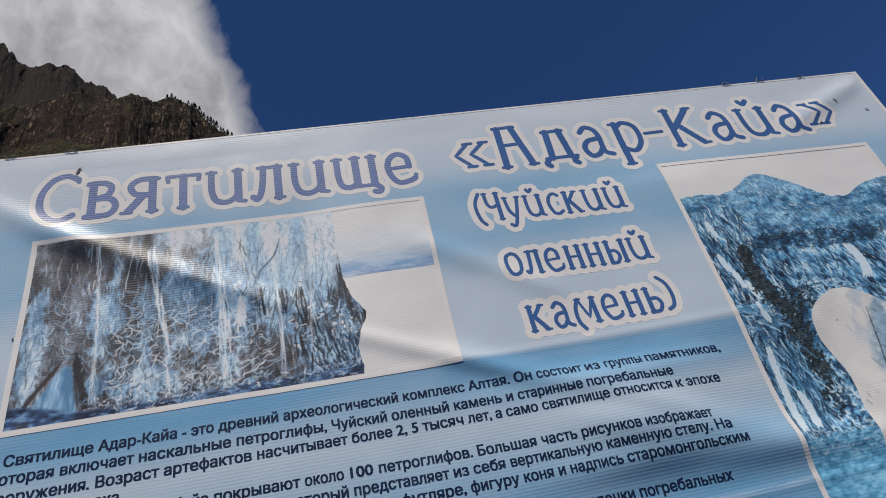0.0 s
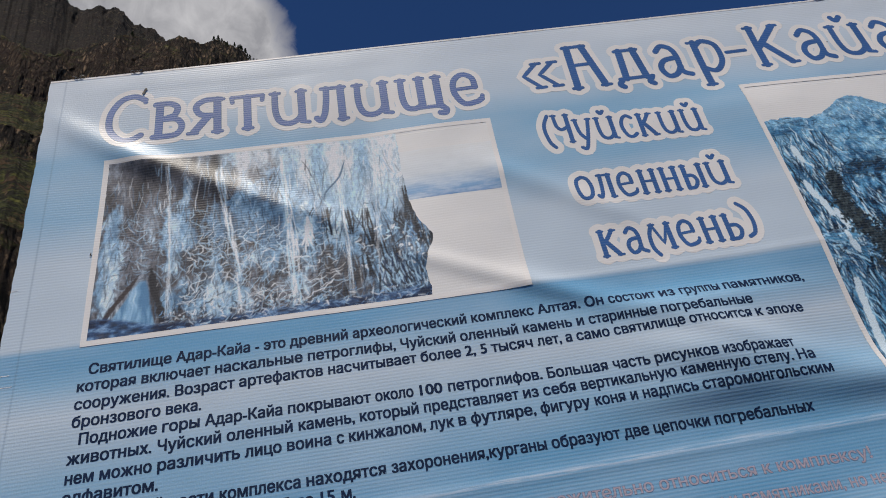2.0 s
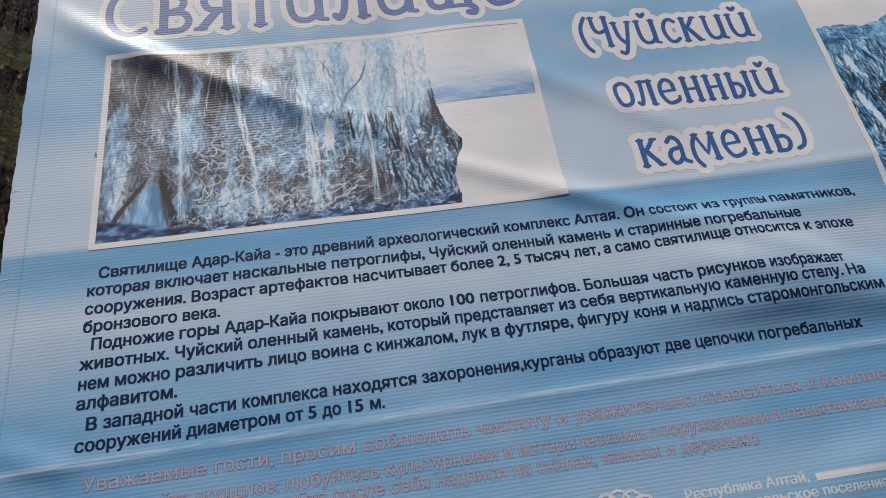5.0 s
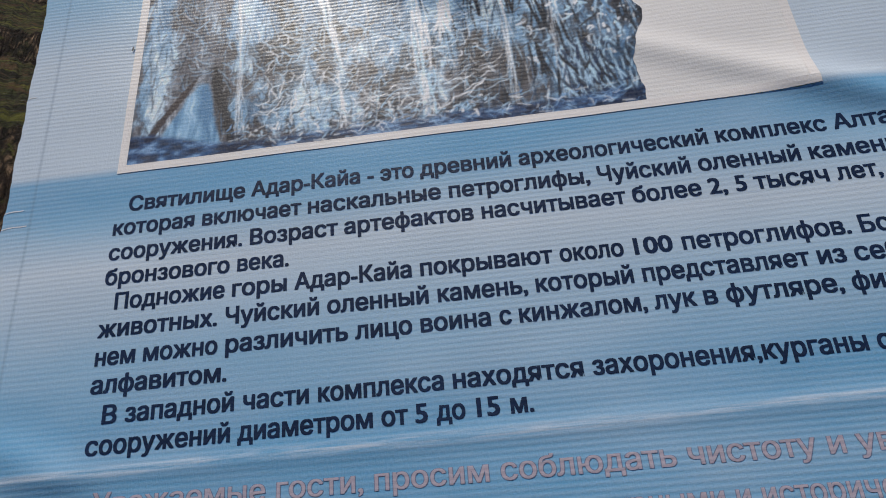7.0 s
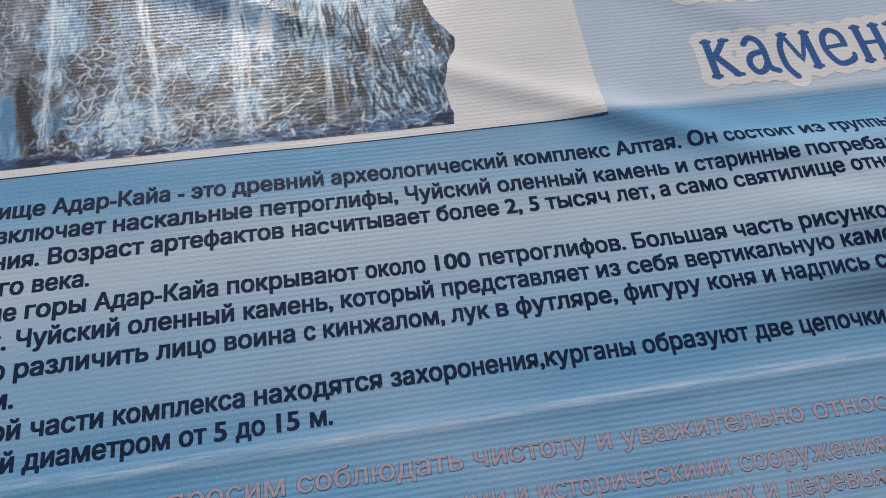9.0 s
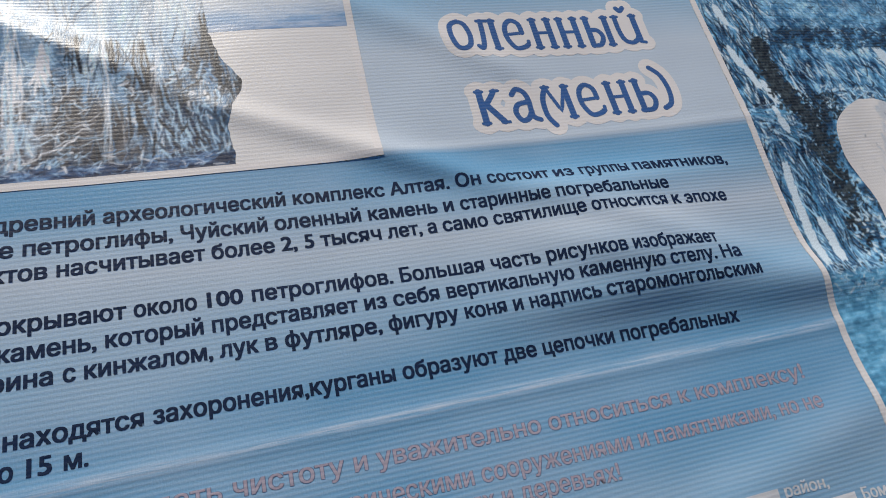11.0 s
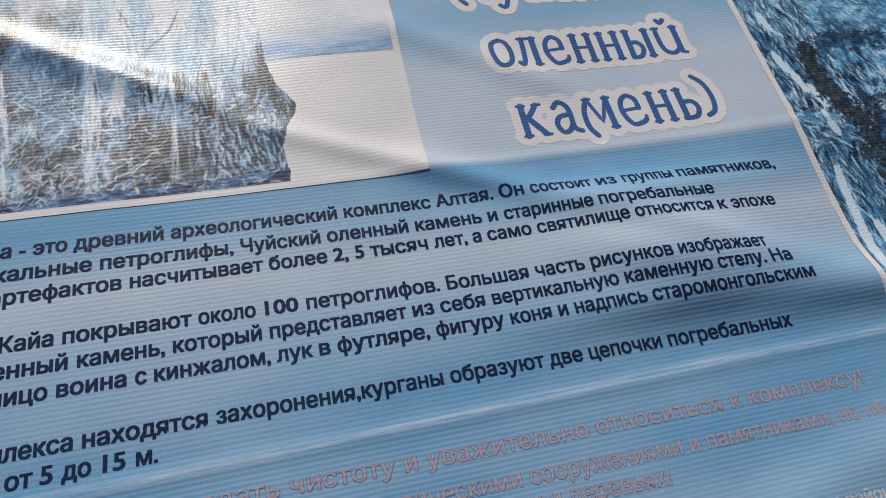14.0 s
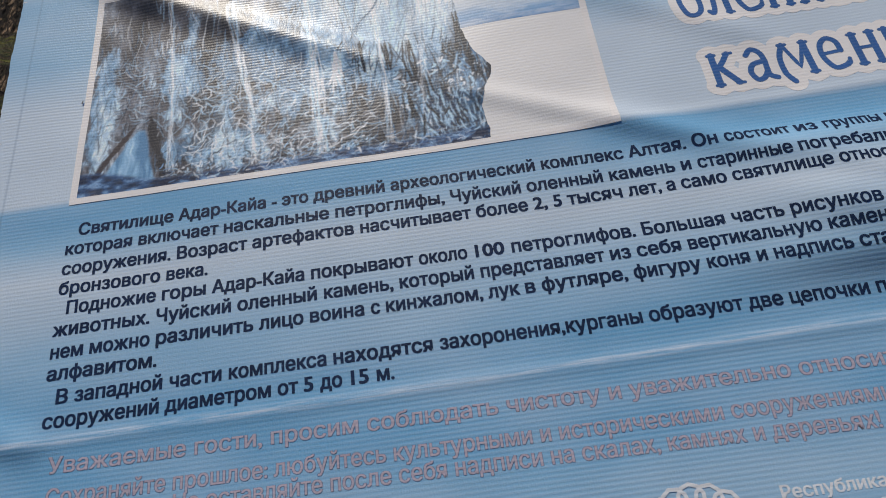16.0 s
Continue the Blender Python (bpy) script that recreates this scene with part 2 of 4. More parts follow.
M = dict(
    sheet=background_print(), white=plain_print("white_print", (0.775, 0.74, 0.71), 0.03, 0.04), navy=plain_print("navy_ink", (0.010, 0.024, 0.066), 0.2, 0.012),
    royal=plain_print("royal_blue_ink", (0.035, 0.12, 0.34), 0.12, 0.07), violet=plain_print("violet_blue_ink", (0.085, 0.155, 0.40), 0.12, 0.28), shadow=plain_print("slate_ink", (0.10, 0.19, 0.33), 0.1),
    pink=plain_print("pink_ink", (0.42, 0.36, 0.42), 0.06), outline=plain_print("grey_blue_ink", (0.14, 0.19, 0.30), 0.1), pale=plain_print("pale_ink", (0.70, 0.71, 0.72), 0.05),
    cliff=photo_print("cliff_photo_print"), valley=photo_print("valley_photo_print"), stele=photo_print("stele_photo_print"), mist=mist_print(), sea=sea_print(),
    steel=metal_mat("dark_steel", (0.035, 0.037, 0.042), 0.5), wire=metal_mat("grey_wire", (0.22, 0.21, 0.20), 0.5),
    hole=plain_print("torn_dark", (0.05, 0.035, 0.03), 0.3), hill=hill_mat(), cloud=cloud_mat(),
    needles=leaf_mat("larch_needles", (0.018, 0.030, 0.012), (0.045, 0.06, 0.022)), bark=leaf_mat("bark_brown", (0.05, 0.035, 0.025), (0.08, 0.06, 0.045)),
)


# ---- mesh helpers ----
def part(name, bm, material, parent=None, label=""):
    """Links a bmesh as one mesh object under a thing."""
    me = bpy.data.meshes.new(name)
    bm.to_mesh(me)
    bm.free()
    me.materials.append(material)
    ob = new(name, me)
    if parent is not None:
        ob.parent = parent
    return tagged(ob, label)


def smooth(ob):
    for p in ob.data.polygons:
        p.use_smooth = True
    return ob


def box(bm, lo, hi):
    v = [bm.verts.new((x, y, z)) for x in (lo[0], hi[0]) for y in (lo[1], hi[1]) for z in (lo[2], hi[2])]
    for f in ((0, 1, 3, 2), (4, 6, 7, 5), (0, 4, 5, 1), (2, 3, 7, 6), (0, 2, 6, 4), (1, 5, 7, 3)):
        bm.faces.new([v[i] for i in f])


def tube(bm, pts, radius, sides=8):
    rings = []
    for i, p in enumerate(pts):
        d = (Vector(pts[min(i + 1, len(pts) - 1)]) - Vector(pts[max(i - 1, 0)])).normalized()
        a = d.cross(Vector((0.3, 0.5, 0.8))).normalized()
        b = d.cross(a)
        rings.append([bm.verts.new(Vector(p) + radius * (math.cos(t) * a + math.sin(t) * b)) for t in (2 * math.pi * k / sides for k in range(sides))])
    for r, q in zip(rings, rings[1:]):
        for k in range(sides):
            bm.faces.new((r[k], r[(k + 1) % sides], q[(k + 1) % sides], q[k]))
    bm.faces.new(rings[0][::-1])
    bm.faces.new(rings[-1])


# ---- the sheet's shape: slack folds between the ties ----
LEFT, RIGHT, BOTTOM, TOP = -0.181, 2.856, 1.02, 3.000
FOLDS = [   # ends of the fold (x, z), half width, height towards the viewer
    (1.50, 2.02, 1.50, 1.82, 0.26, 0.022),
    (0.10, 2.56, 0.70, 2.56, 0.30, -0.016),
    (1.92, 2.60, 1.92, 2.15, 0.25, 0.016),
    (0.86, 2.245, 1.20, 2.090, 0.026, 0.0060),
    (1.14, 2.130, 1.58, 1.930, 0.036, 0.0068),
    (1.45, 1.900, 1.86, 1.800, 0.050, 0.0110),
    (1.78, 1.775, 2.45, 1.760, 0.040, 0.0100),
    (1.10, 2.490, 1.36, 2.330, 0.040, 0.0065),
    (-0.17, 2.855, 0.08, 2.690, 0.036, 0.0052),
    (0.12, 2.668, 0.60, 2.405, 0.036, 0.0098),
    (-0.20, 1.735, -0.03, 1.675, 0.030, 0.0070),
    (2.79, 2.985, 2.50, 2.840, 0.040, 0.0080),
    (1.55, 1.450, 1.88, 1.540, 0.050, 0.0060),
    (1.10, 2.137, 1.90, 2.146, 0.010, 0.0012),
    (-0.18, 1.668, 1.90, 1.688, 0.012, 0.0020),
]


def top_edge(x):
    return 2.9990 + 0.0158 * (x - LEFT)


def wave(x, z):
    """How far the sheet bulges towards the viewer, in metres."""
    h = 0.0
    for x0, z0, x1, z1, w, a in FOLDS:
        dx, dz = x1 - x0, z1 - z0
        n2 = dx * dx + dz * dz
        s = ((x - x0) * dx + (z - z0) * dz) / n2
        across = ((x - x0) * dz - (z - z0) * dx) / math.sqrt(n2)
        end = 1.0 if 0 <= s <= 1 else math.exp(-((s if s < 0 else s - 1) * 4) ** 2)
        h += a * end * math.exp(-(across / w) ** 2)
    h += 0.004 * noise.noise((x * 2.1, z * 2.1, 3.0)) + 0.0012 * noise.noise((x * 9, z * 9, 7.0))
    edge = min(x - LEFT, RIGHT - x, top_edge(x) - z, z - BOTTOM) / 0.08
    return h * max(0.0, min(1.0, edge))


def on_sheet(x, z, lift):
    return (x, -wave(x, z) - lift, z)


def patch(bm, lo_x, hi_x, lo_z, hi_z, lift, step=0.008, shift=None):
    """A rectangle of print that follows the sheet. shift moves the points of its outline."""
    nx, nz = max(1, round((hi_x - lo_x) / step)), max(1, round((hi_z - lo_z) / step))
    grid = []
    for i in range(nx + 1):
        col = []
        for k in range(nz + 1):
            x, z = lo_x + (hi_x - lo_x) * i / nx, lo_z + (hi_z - lo_z) * k / nz
            if shift:
                x, z = shift(x, z, i / nx, k / nz)
            col.append(bm.verts.new(on_sheet(x, z, lift)))
        grid.append(col)
    for i in range(nx):
        for k in range(nz):
            bm.faces.new((grid[i][k], grid[i + 1][k], grid[i + 1][k + 1], grid[i][k + 1]))


def spline(pts, per=6):
    out = []
    for i in range(len(pts) - 1):
        p0, p1, p2, p3 = (Vector(pts[max(0, min(len(pts) - 1, j))]) for j in (i - 1, i, i + 1, i + 2))
        for k in range(per):
            t = k / per
            out.append(0.5 * (2 * p1 + (p2 - p0) * t + (2 * p0 - 5 * p1 + 4 * p2 - p3) * t * t + (3 * p1 - p0 - 3 * p2 + p3) * t ** 3))
    out.append(Vector(pts[-1]))
    return out


def ribbon(bm, pts, width, lift, taper=False):
    """A flat stroke along pts (x, z), with round ends, that follows the sheet."""
    dense = [Vector(pts[0])]
    for p in pts[1:]:
        p = Vector(p)
        n = max(1, int((p - dense[-1]).length / 0.012))
        a = dense[-1].copy()
        dense += [a.lerp(p, (k + 1) / n) for k in range(n)]
    d0, d1 = (dense[1] - dense[0]).normalized(), (dense[-1] - dense[-2]).normalized()
    h = width / 2
    row = [(dense[0] - d0 * h * math.sin(t), h * math.cos(t)) for t in (1.45, 1.0, 0.5)]
    row += [(p, h) for p in dense]
    row += [(dense[-1] + d1 * h * math.sin(t), h * math.cos(t)) for t in (0.5, 1.0, 1.45)]
    rows = []
    for i, (p, w) in enumerate(row):
        d = (row[min(i + 1, len(row) - 1)][0] - row[max(i - 1, 0)][0]).normalized()
        s = Vector((-d.y, d.x))
        rows.append([bm.verts.new(on_sheet(p.x + s.x * w * f, p.y + s.y * w * f, lift)) for f in (-1, -0.5, 0, 0.5, 1)])
    for a, b in zip(rows, rows[1:]):
        for k in range(4):
            bm.faces.new((a[k], a[k + 1], b[k + 1], b[k]))


# ---- ground and mountain: one sheet that reaches the horizon ----
# profile outwards: distance in metres, height as an angle seen from the foot
PROFILE = [(0, 0.0), (40, 0.0), (90, 6.0), (150, 14.0), (205, 22.0), (214, 27.5), (222, 31.0), (265, 34.0), (300, 36.3), (306, 38.4), (360, 39.6), (415, 41.0), (424, 43.2), (432, 44.6), (470, 44.4), (560, 43.6), (760, 46.5), (800, 48.0), (900, 45.0), (1500, 28.0), (2500, 5.0), (4200, 0.0)]


FRONT = [(-60, 41.5), (-45, 43.0), (-33, 43.7), (-30.5, 45.0), (-27, 46.1), (-21.2, 47.1), (-19, 46.7), (-16.6, 47.4), (-14.7, 46.9), (-12.7, 45.7), (-10, 44.3), (-4, 41.0), (15, 30.0), (35, 16.0), (100, 12.0)]
BACK = [(-60, 45.0), (-45, 46.0), (-40, 47.6), (-35.1, 48.2), (-31.6, 47.5), (-27.8, 48.0), (-25.7, 47.3), (-22.9, 46.9), (-20, 44.0), (-10, 41.0), (15, 30.0), (35, 16.0), (100, 12.0)]


def along(table, a):
    if a <= table[0][0]:
        return table[0][1]
    for (a0, v0), (a1, v1) in zip(table, table[1:]):
        if a <= a1:
            return v0 + (v1 - v0) * (a - a0) / (a1 - a0)
    return table[-1][1]


def ground_point(az, s):
    """The ground in direction az (degrees) at step s along the profile."""
    i = min(int(s), len(PROFILE) - 2)
    f = s - i
    (r0, e0), (r1, e1) = PROFILE[i], PROFILE[i + 1]
    r, e = r0 + (r1 - r0) * f, e0 + (e1 - e0) * f
    steep = (e1 - e0) / max(1.0, r1 - r0) > 0.2
    wide = max(0.0, min(1.0, (115 - abs(az)) / 60))
    wide = wide * wide * (3 - 2 * wide)
    front, back = along(FRONT, az), along(BACK, az)
    if r <= 480:
        e *= front / 44.6 if r > 300 or az > 0 else 1 + (front / 44.6 - 1) * max(0.0, (r - 150) / 150)
    elif r <= 800:
        g = (r - 480) / 320
        e = front - 0.4 + (back - front + 0.4) * g ** 1.4 - 1.6 * math.sin(math.pi * g)
    else:
        e *= back / 48.0
    if r > 180 and r < 1400:
        amp = 1.0 if steep else 0.7
        e += amp * (0.75 * noise.noise((az * 0.45, s * 0.8, 6.0)) + 0.35 * noise.noise((az * 1.7, s * 1.2, 8.0)) + 0.16 * noise.noise((az * 5.0, s * 2.0, 3.0)))
    x, y = math.sin(radians(az)), math.cos(radians(az))
    if r > 60:
        q = noise.noise((az * 0.22, s * 0.06, 1.0)) * 0.05 + noise.noise((az * 0.9, s * 0.12, 5.0)) * 0.010
        if r > 480:
            q += 0.010 * noise.noise((az * 1.6, s * 2.2, 4.0)) + 0.005 * noise.noise((az * 5.0, s * 5.0, 5.0))
        if steep:
            q += 0.004 * noise.noise((az * 2.6, s * 0.8, 9.0)) + 0.0025 * abs(noise.noise((az * 7.5, s * 0.8, 2.0))) + 0.002 * noise.noise((az * 5.0, s * 6.0, 7.0))
        r *= 1 + q * min(1.0, (r - 60) / 100)
    h = r * math.tan(radians(e)) * wide
    h += noise.noise((x * r * 0.02, y * r * 0.02, 4.0)) * min(5.0, max(0.0, r - 40) * 0.02)
    return (x * r, y * r, h)


def build_ground():
    azimuths, a = [], -180.0
    while a < 180.0:
        azimuths.append(a)
        a += 0.11 if -50 <= a < -6 else (1.0 if -100 <= a < 100 else 4.0)
    steps = []
    for i in range(len(PROFILE) - 1):
        (r0, e0), (r1, e1) = PROFILE[i], PROFILE[i + 1]
        n = 18 if (e1 - e0) / (r1 - r0) > 0.2 else 9
        if i == 0:
            n = 3
        if 14 <= i <= 16:
            n = 26
        steps += [i + k / n for k in range(n)]
    steps.append(len(PROFILE) - 1)
    steps = steps[1:]
    verts = [(0, 0, 0)] + [ground_point(az, s) for az in azimuths for s in steps]
    n, m = len(azimuths), len(steps)
    faces = []
    for i in range(n):
        a, b = 1 + i * m, 1 + ((i + 1) % n) * m
        faces.append((0, b, a))
        faces += [(a + k, b + k, b + k + 1, a + k + 1) for k in range(m - 1)]
    me = bpy.data.meshes.new("ground")
    me.from_pydata(verts, [], faces)
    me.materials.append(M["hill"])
    me.update()
    for p in me.polygons:
        p.use_smooth = True
    return tagged(new("ground", me), "grassy valley floor rising to a terraced rocky mountain", "mountain", kind="structure")


ground = build_ground()


# ---- larches on the crest ----
def build_tree():
    tree = tagged(new("larch_tree"), "small dark green larch on the rocky crest", "tree", "trees on the crest")
    bm = bmesh.new()
    tube(bm, [(0, 0, -0.6), (0.05, 0, 2.5), (0.0, 0.05, 5.0), (0.02, 0, 8.0)], 0.16, 6)
    part("trunk", bm, M["bark"], tree)
    bm = bmesh.new()
    rng = random.Random(5)
    for _ in range(230):
        h = 1.6 + 6.6 * rng.random() ** 0.9
        reach = (8.6 - h) * 0.26 * (0.35 + 0.75 * rng.random())
        a = rng.random() * 2 * math.pi
        c = Vector((reach * math.cos(a), reach * math.sin(a), h - reach * 0.2))
        for _ in range(2):
            d = [Vector((rng.gauss(0, 0.32), rng.gauss(0, 0.32), rng.gauss(0, 0.2))) for _ in range(3)]
            bm.faces.new([bm.verts.new(c + q) for q in d])
    part("crown", bm, M["needles"], tree)
    return tree


larch = build_tree()
rng = random.Random(11)
spots = [(-17.4 + 8.2 * k / 25 + rng.uniform(-0.15, 0.15), 13.0 + 0.35 * rng.random()) for k in range(26)]
spots += [(-26.4 + 5.6 * k / 8 + rng.uniform(-0.25, 0.25), 15.9 + 0.1 * rng.random()) for k in range(9)]
for k, (az, s) in enumerate(spots):
    x, y, z = ground_point(az, s)
    size = rng.uniform(0.55, 1.15) * (1.3 if k >= 26 else 1.0)
    m = pose(x, y, z - 0.3, 0, 0, rng.uniform(0, 360)) @ Matrix.Diagonal((size * rng.uniform(0.9, 1.3), size, size, 1))
    if k == 0:
        larch.matrix_basis = m
    else:
        twin = copy_thing(larch, Matrix.Identity(4))
        twin.matrix_basis = m


# ---- cloud over the crest ----
bm = bmesh.new()
bmesh.ops.create_grid(bm, x_segments=2, y_segments=2, size=1.0)
cloud = part("cloud_backdrop", bm, M["cloud"])
cloud.data.transform(Matrix.Diagonal((1900, 1, 1, 1)) @ Matrix.Rotation(radians(90), 4, "X") @ Matrix.Diagonal((1, 1300, 1, 1)))
cloud.matrix_world = pose(-480, 2470, 3110, 51, 0, 11)
tagged(cloud, "white cumulus cloud with grey shaded middle above the mountain", "cloud", kind="structure")


# ---- banner: the sheet and its edges ----
banner = tagged(new("banner"), "large blue printed vinyl information banner with slack folds", "banner")
bm = bmesh.new()
patch(bm, LEFT, RIGHT, BOTTOM, TOP, 0.0, 0.007, lambda x, z, u, v: (x + (0.003 * noise.noise((z * 14, 0, 1)) + 0.002 * noise.noise((z * 60, 0, 1))) * (u < 0.001), BOTTOM + (top_edge(x) - BOTTOM) * v))
smooth(part("sheet", bm, M["sheet"], banner))


# ---- photographs on the banner ----
def frame_strip(x0, x1, z0, z1, w, lift, parent):
    bm = bmesh.new()
    patch(bm, x0, x1, z0, z0 + w, lift)
    patch(bm, x0, x1, z1 - w, z1, lift)
    patch(bm, x0, x0 + w, z0 + w, z1 - w, lift)
    patch(bm, x1 - w, x1, z0 + w, z1 - w, lift)
    return smooth(part("photo_border", bm, M["white"], parent, "white printed border"))


class Picture:
    """A picture painted with noise and brush strokes over a stretch of the sheet, in metres."""

    def __init__(self, x0, x1, z0, z1, pitch, seed):
        self.x0, self.z0, self.pitch = x0, z0, pitch
        self.nx, self.nz = int((x1 - x0) / pitch) + 2, int((z1 - z0) / pitch) + 2
        self.x, self.z = np.meshgrid(x0 + np.arange(self.nx) * pitch, z0 + np.arange(self.nz) * pitch)
        self.col = np.zeros((self.nz, self.nx, 3))
        self.rs = np.random.RandomState(seed)

    def noise(self, fx, fz, octaves=4, gain=0.55, bend=0.0, turn=0.0):
        """Layered noise of mean 0.5, with fx and fz cells a metre."""
        c, s = math.cos(radians(turn)), math.sin(radians(turn))
        px, pz = self.x * c - self.z * s, self.x * s + self.z * c
        if bend:
            px = px + bend * (self.noise(fx * 0.7 + 3, fx * 0.7 + 3, 2) - 0.5)
        out, amp, total = np.zeros_like(px), 1.0, 0.0
        for k in range(octaves):
            lattice = self.rs.rand(64, 64)
            u, v = px * fx * 2 ** k + 17.3 * k + 40, pz * fz * 2 ** k + 9.1 * k + 40
            iu, iv = np.floor(u).astype(int), np.floor(v).astype(int)
            fu, fv = u - iu, v - iv
            fu, fv = fu * fu * (3 - 2 * fu), fv * fv * (3 - 2 * fv)
            a, b = lattice[iv % 64, iu % 64], lattice[iv % 64, (iu + 1) % 64]
            c_, d = lattice[(iv + 1) % 64, iu % 64], lattice[(iv + 1) % 64, (iu + 1) % 64]
            out += amp * ((a * (1 - fu) + b * fu) * (1 - fv) + (c_ * (1 - fu) + d * fu) * fv)
            total += amp
            amp *= gain
        return out / total

    def ramp(self, f, *stops):
        return np.stack([np.interp(f, [p for p, _ in stops], [c[k] for _, c in stops]) for k in range(3)], axis=-1)

    def lay(self, mask, colour):
        m = np.clip(mask, 0, 1)[..., None]
        self.col = self.col * (1 - m) + np.asarray(colour) * m

    def spot(self, x, z, wx, wz):
        return np.exp(-((self.x - x) / wx) ** 2 - ((self.z - z) / wz) ** 2)

    def step(self, f, lo, hi):
        t = np.clip((f - lo) / (hi - lo), 0, 1)
        return t * t * (3 - 2 * t)

    def stroke(self, pts, width, colour, strength=1.0, rough=0.0):
        """One soft brush stroke of the given width along pts, thinning towards its ends."""
        pts = [Vector(p) for p in pts]
        dense = [a.lerp(b, k / n) for a, b in zip(pts, pts[1:]) for n in (max(1, int((b - a).length / max(self.pitch * 1.1, width * 0.3))),) for k in range(n)] + [pts[-1]]
        colour = np.asarray(colour)
        for i, p in enumerate(dense):
            ends = min(1.0, 0.45 + 4.0 * min(i, len(dense) - 1 - i) / len(dense))
            r = max(0.6, 0.5 * width / self.pitch * ends * (1 + rough * (self.rs.rand() - 0.5)))
            cx, cz = (p.x - self.x0) / self.pitch, (p.y - self.z0) / self.pitch
            a, b = max(0, int(cx - r - 1)), min(self.nx, int(cx + r + 3))
            c, d = max(0, int(cz - r - 1)), min(self.nz, int(cz + r + 3))
            if a >= b or c >= d:
                continue
            gz, gx = np.mgrid[c:d, a:b]
            m = np.clip(r + 0.5 - np.hypot(gx - cx, gz - cz), 0, 1)[..., None] * strength
            self.col[c:d, a:b] = self.col[c:d, a:b] * (1 - m) + colour * m

    def strokes(self, count, box, length, width, angle, colours, strength=0.7, wobble=0.25, where=None):
        """Many short strokes at random in box, near one angle in degrees from level."""
        for _ in range(count):
            x, z = self.rs.uniform(box[0], box[1]), self.rs.uniform(box[2], box[3])
            if where is not None and not where(x, z):
                continue
            a = radians(angle + self.rs.normal(0, 9 + 40 * wobble))
            n = 4
            ln = length * self.rs.uniform(0.4, 1.5) / n
            pts = [(x, z)]
            for _ in range(n):
                a += self.rs.normal(0, wobble)
                x, z = x + ln * math.cos(a), z + ln * math.sin(a)
                pts.append((x, z))
            self.stroke(pts, width * self.rs.uniform(0.5, 1.5), colours[self.rs.randint(len(colours))], strength * self.rs.uniform(0.5, 1.0))

    def punch(self, gain, pivot, tint):
        """Hardens the contrast about one level and shifts the tint."""
        self.col = np.clip(pivot * (self.col / pivot) ** gain, 0.004, 0.80) * np.asarray(tint)


def sample(table, x0, z0, pitch, x, z):
    """Reads a grid of values between its points."""
    u = np.clip((x - x0) / pitch, 0, table.shape[1] - 1.001)
    v = np.clip((z - z0) / pitch, 0, table.shape[0] - 1.001)
    i, k = u.astype(int), v.astype(int)
    f, g = u - i, v - k
    if table.ndim == 3:
        f, g = f[..., None], g[..., None]
    return (table[k, i] * (1 - f) + table[k, i + 1] * f) * (1 - g) + (table[k + 1, i] * (1 - f) + table[k + 1, i + 1] * f) * g


def printed(name, picture, bounds, lift, material, parent, shift, pitch):
    """A finely divided patch of the sheet that carries a painted picture."""
    lo_x, hi_x, lo_z, hi_z = bounds
    nx, nz = round((hi_x - lo_x) / pitch), round((hi_z - lo_z) / pitch)
    spots = np.array([shift(lo_x + (hi_x - lo_x) * i / nx, lo_z + (hi_z - lo_z) * k / nz, i / nx, k / nz) for k in range(nz + 1) for i in range(nx + 1)])
    x, z = spots[:, 0], spots[:, 1]
    gap = 0.005
    x0, z0 = x.min() - gap, z.min() - gap
    bulge = np.array([[wave(x0 + gap * i, z0 + gap * k) for i in range(int((x.max() - x0) / gap) + 3)] for k in range(int((z.max() - z0) / gap) + 3)])
    co = np.stack([x, -sample(bulge, x0, z0, gap, x, z) - lift, z], axis=1)
    a = (np.arange(nz)[:, None] * (nx + 1) + np.arange(nx)[None, :]).ravel()
    me = bpy.data.meshes.new(name)
    me.from_pydata(co.tolist(), [], np.stack([a, a + 1, a + nx + 2, a + nx + 1], axis=1).tolist())
    me.materials.append(material)
    layer = me.color_attributes.new("print", "FLOAT_COLOR", "POINT")
    flat = np.ones((len(co), 4), dtype=np.float32)
    flat[:, :3] = sample(picture.col, picture.x0, picture.z0, picture.pitch, x, z)
    layer.data.foreach_set("color", flat.ravel())
    ob = new(name, me)
    ob.parent = parent
    return smooth(tagged(ob))


DARK, NAVY, SLATE, STEEL = (0.022, 0.026, 0.034), (0.022, 0.045, 0.095), (0.075, 0.10, 0.13), (0.15, 0.27, 0.40)
ICE, CHALK, UMBER = (0.42, 0.56, 0.66), (0.72, 0.74, 0.74), (0.115, 0.105, 0.105)


